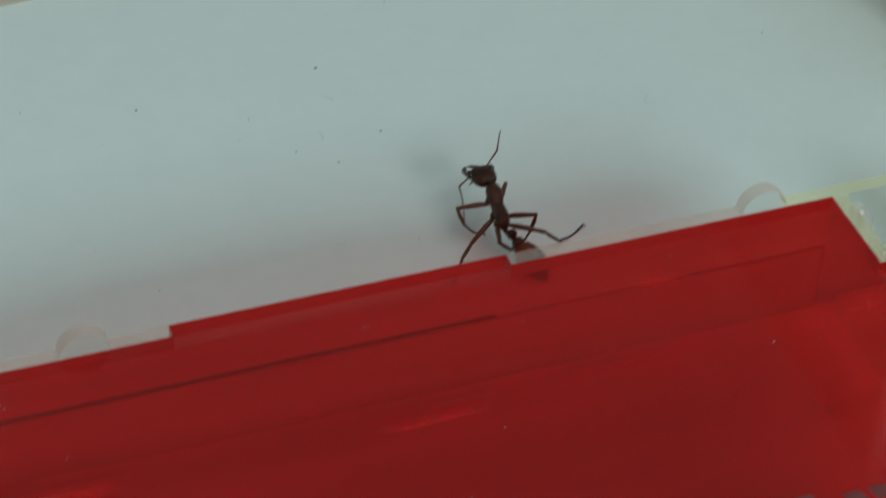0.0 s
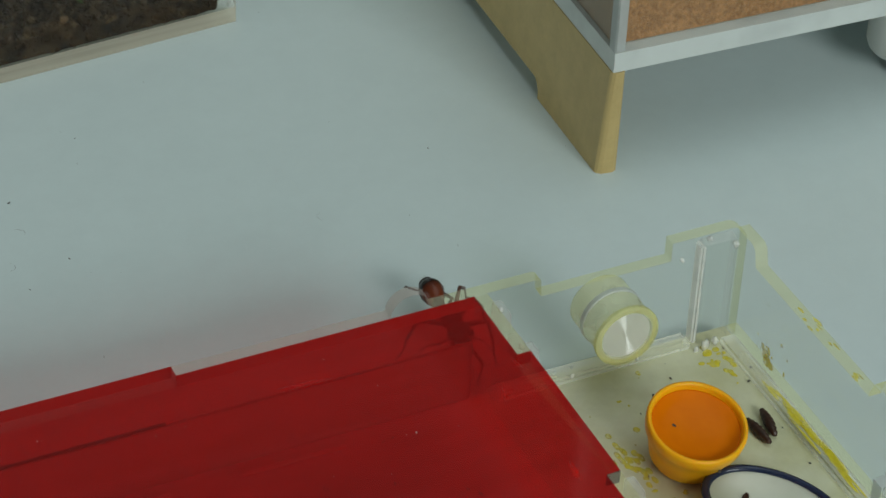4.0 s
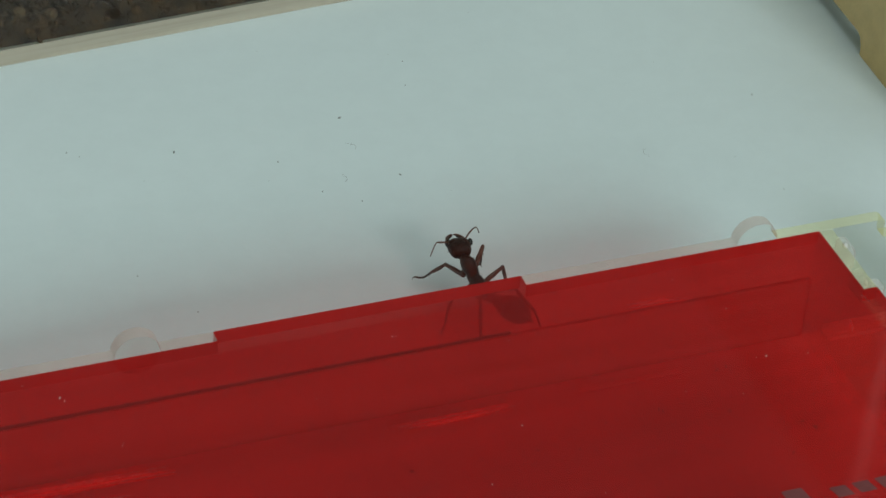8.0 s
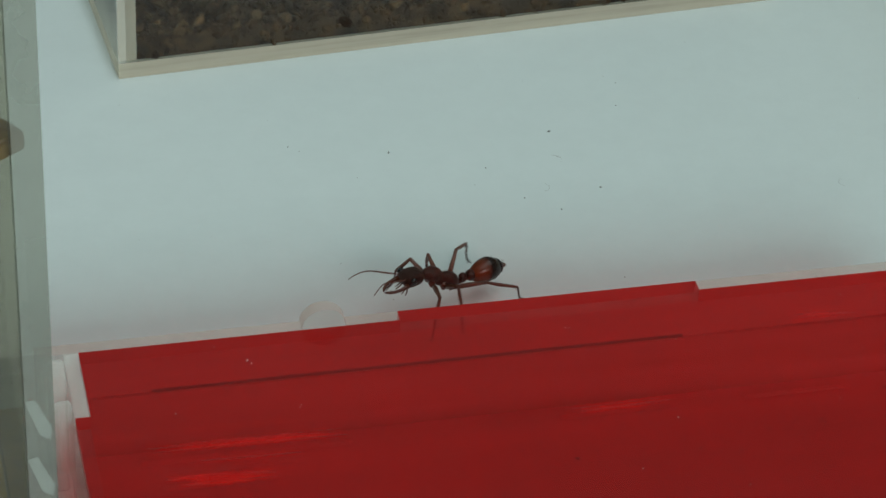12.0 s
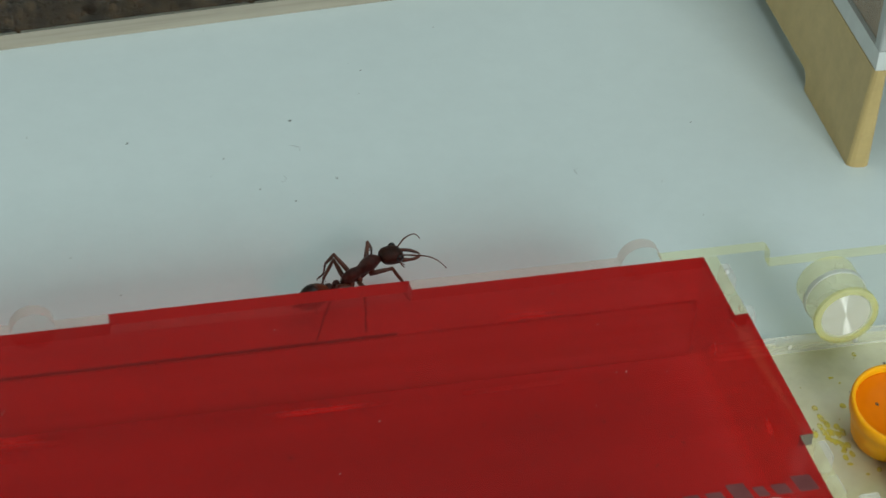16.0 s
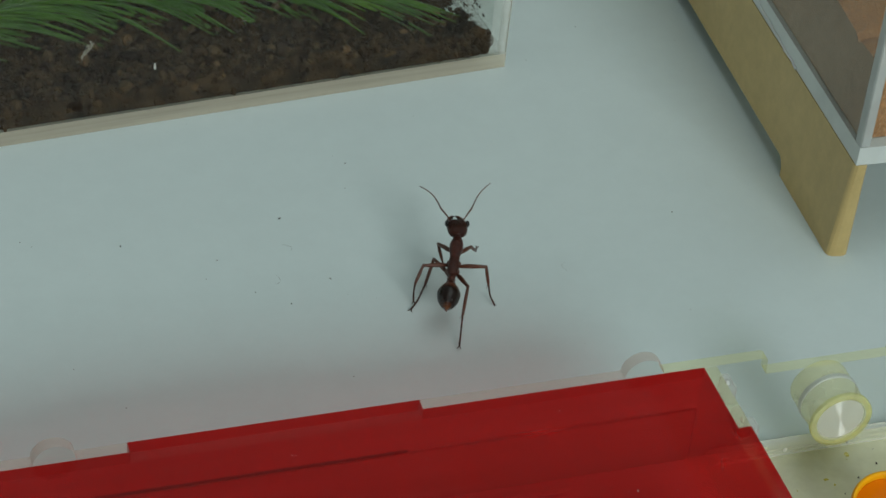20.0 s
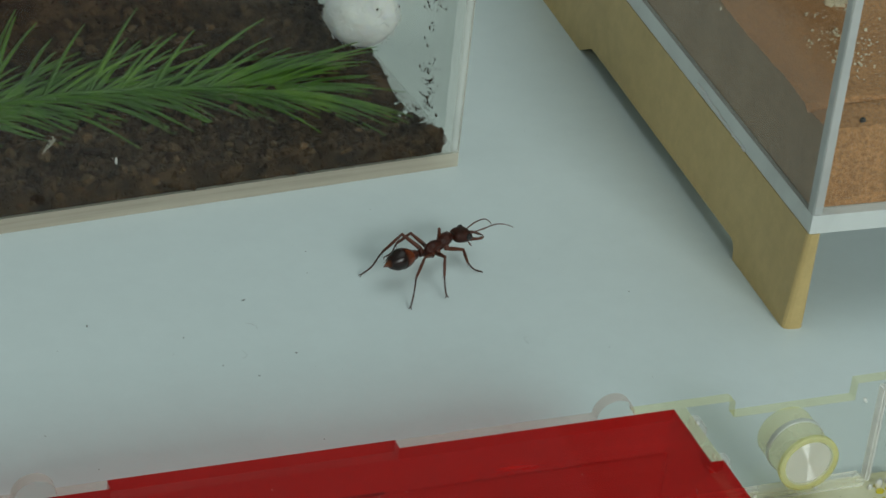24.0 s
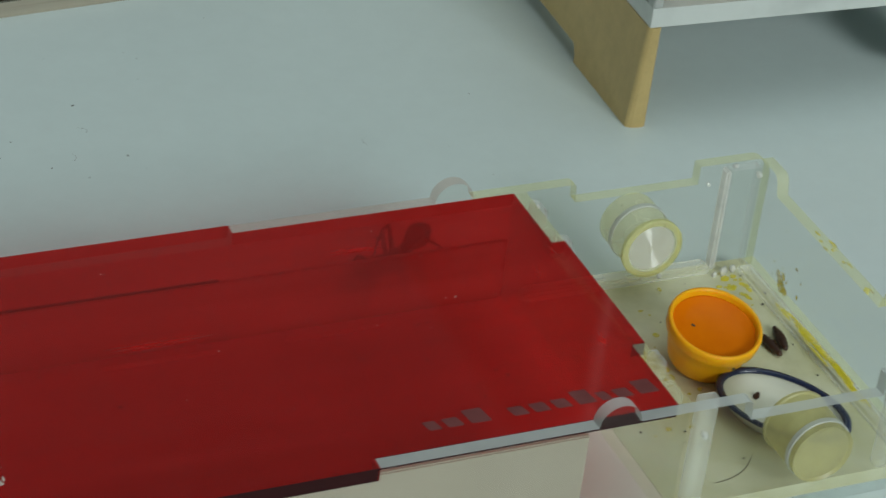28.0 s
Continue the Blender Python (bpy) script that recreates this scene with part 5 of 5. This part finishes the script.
        FEELERS[s], FEELER_TIPS[s] = f, part("feeler_tip", e, JAW, f, "beaded whip of the feeler", smooth=True)
    # legs: each segment along x from its joint
    for name, (lf, lt, la) in LEG_LENGTHS.items():
        for s in (1, -1):
            leg = part("leg", tube(bmesh.new(), [(-0.012, 0, 0), (0.02, 0, 0.004), (lf * 0.3, 0, 0.010), (lf * 0.55, 0, 0.009), (lf * 0.85, 0, 0.004), (lf, 0, 0), (lf + 0.012, 0, -0.006)], [0.018, 0.026, 0.036, 0.034, 0.026, 0.027, 0.012], 12), RUST_LEG, a, f"thin red {name} leg", smooth=True)
            shin = part("shin", tube(bmesh.new(), [(-0.014, 0, 0.004), (0.02, 0, 0), (lt * 0.4, 0, -0.004), (lt * 0.8, 0, 0), (lt, 0, 0)], [0.016, 0.021, 0.027, 0.024, 0.019], 10), RUST_LEG, leg, smooth=True)
            pts = [(la * u, 0, -0.16 * la * math.sin(math.pi * u) ** 1.3 * (0.4 + 0.6 * u)) for u in (0, 0.2, 0.4, 0.52, 0.64, 0.74, 0.84, 0.93)] + [(la, 0, 0.004)]
            foot = bmesh.new()
            for p, q, r in zip(pts, pts[1:], (0.016, 0.015, 0.014, 0.015, 0.015, 0.015, 0.016, 0.014)):
                p, q = Vector(p), Vector(q)
                tube(foot, [p, p.lerp(q, 0.25), p.lerp(q, 0.85), q], [r * 0.75, r * 0.9, r * 1.1, r * 0.7], 7)
            tube(foot, [(-0.01, 0.008 * s, 0), (0.045, 0.035 * s, -0.035)], [0.008, 0.002], 5)
            for k in (1, -1):
                tube(foot, [pts[-1], (la + 0.030, 0.018 * k, 0.012), (la + 0.05, 0.030 * k, -0.006)], [0.010, 0.008, 0.003], 5)
            foot = part("foot", foot, FOOT, leg, "dark jointed foot with a spur and two claws", smooth=True)
            LEGS[name, s], SHINS[name, s], FEET[name, s] = leg, shin, foot
    return a


ANT = ant()
ANT_ROWS = [
    (0, -3.25, 2.26, 88.4), (0.5, -3.29, 2.42, 87.9), (1, -3.39, 2.68, 73.5), (1.5, -3.06, 2.98, 52.9),
    (2, -2.49, 3.16, 22.7), (2.5, -1.88, 3.06, -12.9), (3, -0.65, 2.48, -37.6), (3.3, -0.11, 1.90, -48.4),
    (3.5, 0.35, 1.56, -75.8), (4.2, 0.29, 1.35, -108.3), (4.8, -0.38, 1.22, -157.8), (5.5, -1.05, 0.74, -192.2),
    (5.9, -2.05, 0.74, -189.9), (6.3, -2.21, 0.74, -187.6), (6.5, -2.97, 0.74, -191.4), (6.7, -3.17, 0.77, -197.2),
    (6.9, -3.30, 0.72, -205.0), (7, -3.38, 0.70, -207.0), (7.2, -3.85, 1.20, -222.0), (7.6, -3.91, 1.40, -237.2), (8, -3.96, 1.62, -256.8),
    (8.5, -3.99, 1.81, -269.2), (9, -4.10, 2.16, -253.8), (9.5, -4.59, 2.74, -223.2), (10, -5.35, 2.92, -199.4),
    (10.5, -5.56, 2.88, -200.1), (11, -6.19, 2.89, -177.3), (11.5, -6.39, 2.83, -178.5), (12.5, -7.14, 2.31, -149.8),
    (13.5, -7.39, 1.70, -106.5), (14, -7.28, 1.20, -90.0), (14.5, -7.35, 1.25, -49.4), (15, -6.47, 1.26, -9.5),
    (15.5, -5.55, 1.56, 16.7), (16, -4.52, 2.06, 17.5), (16.5, -3.88, 2.53, 27.5), (17, -3.88, 2.56, 28.4),
    (17.5, -3.61, 2.75, 34.5), (18, -3.31, 2.98, 32.1), (18.5, -3.07, 3.26, 40.2), (19, -2.74, 3.63, 48.6),
    (19.5, -2.38, 4.04, 56.4), (20, -2.23, 4.25, 65.5), (20.5, -1.94, 5.13, 85.5), (21, -1.83, 5.96, 107.3),
    (21.5, -1.88, 6.19, 104.1), (22.5, -1.66, 6.87, 72.2), (23.5, -1.28, 6.89, 34.4), (24, -1.17, 6.80, 29.6),
    (24.5, -0.92, 6.57, -17.7), (25, -0.40, 5.81, -45.0), (25.5, 0.11, 5.12, -61.1), (26, 0.34, 4.06, -71.9),
    (26.5, 0.58, 3.01, -75.5), (26.8, 0.62, 2.32, -91.8), (27, 0.41, 1.96, -102.0), (27.1, 0.29, 1.76, -107.5),
    (27.4, -0.15, 1.47, -143.4), (27.7, -0.85, 1.23, -145.5), (28, -1.16, 1.01, -147.5),
]
POSTURE_ROWS = [
    (0, 0.46, 22, 9, -16, 30, 34),
    (1, 0.46, 51, -20, -12, 3, 5),
    (2, 0.45, 5, -31, -13, 2, 7),
    (3, 0.46, 25, -7, -8, 4, 8),
    (8, 0.46, 26, -23, -9, 10, -7),
    (9, 0.46, 15, 26, -11, 11, 9),
    (10, 0.46, 33, -8, -10, 5, 4),
    (11, 0.46, 30, 10, -2, 7, 5),
    (16, 0.46, 21, -7, -8, 8, 3),
    (17, 0.45, 4, -8, -10, -1, 7),
    (18, 0.46, 25, 7, -12, 3, 10),
    (19, 0.47, 32, 19, -13, 7, -1),
    (20, 0.48, 40, 11, -10, 1, -3),
    (21, 0.47, 31, 5, -13, -13, 5),
    (24, 0.46, 2, -18, -11, -9, -1),
    (25, 0.46, 25, 6, -10, 12, 0),
    (26, 0.46, 17, 13, -21, 4, 2),
    (27, 0.46, 2, -5, 1, 6, 3),
]
LEG_ROWS = {
    ("front", 1): [
        (0, 76, -9, -110, -68, -95, -36), (1, 35, -22, 15, -67, 15, -45), (2, 192, 71, 35, -55, 35, -72),
        (3, 104, 18, 14, -56, 14, -72), (8, 5, -8, 34, -47, 24, -39), (9, 80, 13, -125, -59, -24, -69),
        (10, -37, -40, 72, -20, 12, -48), (11, 67, 5, 35, -53, 35, -72), (16, 55, 35, 35, -55, 30, -72),
        (17, 213, 72, 35, -55, 35, -72), (18, 51, -17, 35, -55, 35, -33), (19, 44, -22, -139, -45, -139, -49),
        (20, 36, -19, -124, -67, -124, -54), (21, 40, -16, -15, -71, 12, -45), (24, 209, 74, 35, -55, 35, -72),
        (25, 85, 13, 91, -38, 91, -72), (26, 97, 2, 75, -58, 75, -51), (27, 55, 35, 35, -55, 30, -72),
    ],
    ("middle", 1): [
        (0, 117, -26, 138, -4, 138, -42), (1, 88, 2, 97, -48, 66, -76), (2, 63, 29, 66, -52, 49, -61),
        (3, 110, 30, 105, -60, 110, -72), (8, 110, 30, 105, -60, 110, -72), (9, 129, 21, -11, -30, -11, -72),
        (10, 117, 15, 126, -65, 256, -59), (11, 99, 23, 84, -51, 84, -72), (16, 110, 30, 105, -60, 110, -72),
        (17, 88, 35, 68, -70, 48, -71), (18, 127, 13, 137, -49, 151, -87), (19, 116, 10, 132, -50, 144, -72),
        (20, 115, 9, 155, -51, 195, -86), (21, 81, 0, 124, -32, 62, -88), (24, 106, 29, 130, -46, 130, -60),
        (25, 105, 52, 105, -60, 105, -72), (26, 79, 33, 84, -75, 84, -60), (27, 110, 30, 105, -60, 110, -70),
    ],
    ("hind", 1): [
        (0, 164, 16, 309, -47, 309, -24), (1, 164, 26, 179, -31, -9, -68), (2, 112, 19, 172, -52, 181, -21),
        (3, 157, 36, 158, -40, 158, -54), (8, 150, 35, 150, -40, 150, -52), (9, 150, 35, 150, -40, 150, -50),
        (10, 217, 4, 136, -80, 81, 0), (11, 169, 9, 124, -9, 208, -54), (16, 80, 4, 221, -2, 221, -58),
        (17, 101, 4, 176, -62, 191, -1), (18, 121, 32, 209, -29, 89, -60), (19, 131, 45, 189, -48, 100, -68),
        (20, 33, -10, 171, -24, 161, -21), (21, 128, 19, 139, -36, 131, -32), (24, 110, 28, 158, -40, 168, -38),
        (25, 167, 27, 166, -21, 165, -36), (26, 164, 53, 166, -39, 166, -60), (27, 158, 24, 150, -40, 150, -34),
    ],
    ("front", -1): [
        (0, -31, -1, -12, -58, -12, -56), (1, -38, -48, 37, -64, 37, -26), (2, -80, 11, -17, -64, -31, -38),
        (3, 84, -59, 55, -38, -25, -2), (8, -55, 35, -35, -55, -30, -72), (9, 85, 4, -35, -55, -35, -54),
        (10, -85, 17, -35, -55, -35, -72), (11, -55, 35, -35, -55, -30, -72), (16, -55, 35, -35, -55, -30, -72),
        (17, -68, 17, 0, -73, -9, -44), (18, -24, -26, 48, -80, -126, -15), (19, -19, -14, -8, -41, 2, -34),
        (20, -21, -19, -15, -46, -4, -30), (21, -71, -26, 142, -20, 142, -60), (24, -14, -18, -124, -14, -38, -38),
        (25, 75, -37, -50, -55, -42, -12), (26, -41, 19, -9, -64, 65, -78), (27, -55, 35, -35, -55, -30, -72),
    ],
    ("middle", -1): [
        (0, -123, 18, 72, -77, -288, -53), (1, -65, -2, -182, -74, -35, -42), (2, -97, 26, -108, -64, -53, -65),
        (3, -99, 22, -83, -55, -83, -60), (8, -81, 19, -68, -70, -68, -60), (9, -119, 19, -172, -59, -172, -59),
        (10, -86, 47, -106, -56, -106, -72), (11, -68, 39, -105, -60, -105, -72), (16, -110, 30, -105, -60, -110, -72),
        (17, -112, 10, -132, -25, 38, -76), (18, -91, 9, -109, -78, -107, -47), (19, -74, -6, -157, -23, -115, -76),
        (20, -86, 7, -131, -73, -130, -59), (21, -85, 13, -6, -78, -9, -68), (24, -122, 26, -135, -55, -124, -48),
        (25, -103, 20, -120, -68, -164, -54), (26, -140, -2, -122, -38, -115, -36), (27, -110, 30, -105, -60, -110, -70),
    ],
    ("hind", -1): [
        (0, -121, -1, -60, -47, -60, -5), (1, -130, 39, -163, -49, -30, -65), (2, -140, 23, -150, -68, -134, -18),
        (3, -220, -14, -154, -13, -130, -19), (8, -150, 35, -150, -40, -150, -52), (9, -86, 26, -163, -60, -163, -24),
        (10, -149, 32, -160, -29, -154, -43), (11, -150, 49, -148, -27, -148, -72), (16, -150, 35, -150, -40, -150, -51),
        (17, -140, 34, -136, -21, 26, -59), (18, -154, 9, -178, -67, -147, -8), (19, -145, 17, -168, -39, -160, -29),
        (20, -154, 17, -182, -38, -177, -32), (21, -152, 30, -194, -56, -187, -36), (24, -156, 29, -157, -19, -155, -67),
        (25, -119, 45, -167, -48, -145, -51), (26, -190, -2, -93, -7, -113, -42), (27, -150, 35, -150, -40, -150, -47),
    ],
}
FEELER_ROWS = {
    1: [
        (0, 119, -11, 176, -47), (1, 23, 49, 23, 49), (2, -92, 49, -104, 9), (3, -33, 40, -14, 5),
        (8, 98, 26, 131, 12), (9, 103, 21, 72, -24), (10, 36, -8, 24, -33), (11, 9, 8, 50, 18),
        (16, 36, -2, 21, -29), (17, 47, 47, 25, 47), (18, 57, 48, 38, 50), (19, 45, 9, 42, -17),
        (20, 55, 28, 67, 31), (21, 48, 6, 55, -3), (24, 0, 9, -3, -26), (25, 80, 13, 33, 22),
        (26, 31, -21, 6, -44), (27, 21, -50, 7, -4),
    ],
    -1: [
        (0, -58, 33, -26, -3), (1, -85, 14, -85, 15), (2, -77, 3, -73, -25), (3, -65, -12, -43, 15),
        (8, -52, -7, -56, -35), (9, -24, 53, -14, 21), (10, 3, 19, 37, 8), (11, -27, 2, -18, -9),
        (16, -66, 25, -46, -13), (17, -11, 18, -33, 18), (18, -2, 13, -32, 26), (19, -51, 22, -27, -14),
        (20, -38, 44, -42, 44), (21, -41, 5, -34, -20), (24, -39, 23, -50, 8), (25, -24, -39, -37, -30),
        (26, -32, -57, -27, -12), (27, -18, -56, -17, -3),
    ],
}


def motions():
    """The ant's walk over the table: its trunk, head and abdomen, six jointed legs and two elbowed feelers."""
    def between(rows, t):
        """The values of rows at t, gliding from row to row."""
        if t <= rows[0][0]:
            return rows[0][1:]
        for a, b in zip(rows, rows[1:]):
            if a[0] <= t <= b[0]:
                u = (t - a[0]) / (b[0] - a[0])
                return tuple(p + (q - p) * u for p, q in zip(a[1:], b[1:]))
        return rows[-1][1:]

    def heading(at, azimuth, climb):
        """A pose at a place in centimetres whose x axis has that heading and climb in degrees."""
        return pose(at[0] * CM, at[1] * CM, at[2] * CM, 0, -climb, azimuth)

    def tip(m, length):
        return [c / CM for c in (m @ Vector((length * CM, 0, 0)))]

    times = [i * 0.1 for i in range(281)]
    still = [r[0] for r in POSTURE_ROWS]
    tracks = {ob: [] for ob in [ANT, *LEGS.values(), *SHINS.values(), *FEET.values(), *FEELERS.values(), *FEELER_TIPS.values(), *(o for v in HINGED.values() for o in v)]}
    phase, last = 0.0, between(ANT_ROWS, 0)
    for t in times:
        x, y, turn = between(ANT_ROWS, t)
        go = math.hypot(x - last[0], y - last[1]) + abs(turn - last[2]) * 0.008
        phase += min(go / 0.75, 0.42) * 2 * math.pi
        last = (x, y, turn)
        # the stride fades out where the posture of a moment is given
        free = min(1.0, min(abs(t - s) for s in still) / 0.35)
        gain = min(1.0, 0.15 + go / 0.1) * free
        z, climb, head_turn, head_climb, tail_turn, tail_climb = between(POSTURE_ROWS, t)
        tracks[ANT].append((t, pose(x * CM, y * CM, 0, 0, 0, turn)))
        trunk = heading((0, 0, z), 0, climb)
        neck = tip(trunk, TRUNK_LENGTH)
        head = heading(neck, head_turn + 4 * free * math.sin(2.3 * t), head_climb)
        tail = heading((0, 0, z), tail_turn, tail_climb)
        for key, m in (("trunk", trunk), ("head", head), ("abdomen", tail)):
            for ob in HINGED[key]:
                tracks[ob].append((t, m))
        for (name, s), rows in LEG_ROWS.items():
            a0, c0, a1, c1, a2, c2 = between(rows, t)
            p = phase + (math.pi if (name == "middle") == (s > 0) else 0.0)
            swing = {"front": 19, "middle": 21, "hind": 17}[name] * math.sin(p) * gain * -s
            lift = max(0.0, math.cos(p)) * 12 * gain
            hx, hy, hz = HIPS[name]
            hip = [c / CM for c in (trunk @ Vector((hx * CM, hy * s * CM, hz * CM)))]
            lf, lt, la = LEG_LENGTHS[name]
            leg = heading(hip, a0 + swing, c0 + lift)
            shin = heading(tip(leg, lf), a1 + swing, c1 + lift * 0.7)
            foot = heading(tip(shin, lt), a2 + swing, c2)
            back = leg.inverted()
            tracks[LEGS[name, s]].append((t, leg))
            tracks[SHINS[name, s]].append((t, back @ shin))
            tracks[FEET[name, s]].append((t, back @ foot))
        for s, rows in FEELER_ROWS.items():
            a0, c0, a1, c1 = between(rows, t)
            base = [c / CM for c in (head @ Vector((FEELER_BASE[0] * CM, FEELER_BASE[1] * s * CM, FEELER_BASE[2] * CM)))]
            wave = 11 * free * math.sin(6.1 * t + 1.3 * s)
            f = heading(base, a0 + wave, c0 + 8 * free * math.sin(4.1 * t + 2 * s))
            e = heading(tip(f, FEELER_LENGTHS[0]), a1 + wave * 1.5, c1)
            tracks[FEELERS[s]].append((t, f))
            tracks[FEELER_TIPS[s]].append((t, f.inverted() @ e))
    for ob, rows in tracks.items():
        walk(ob, rows)


motions()
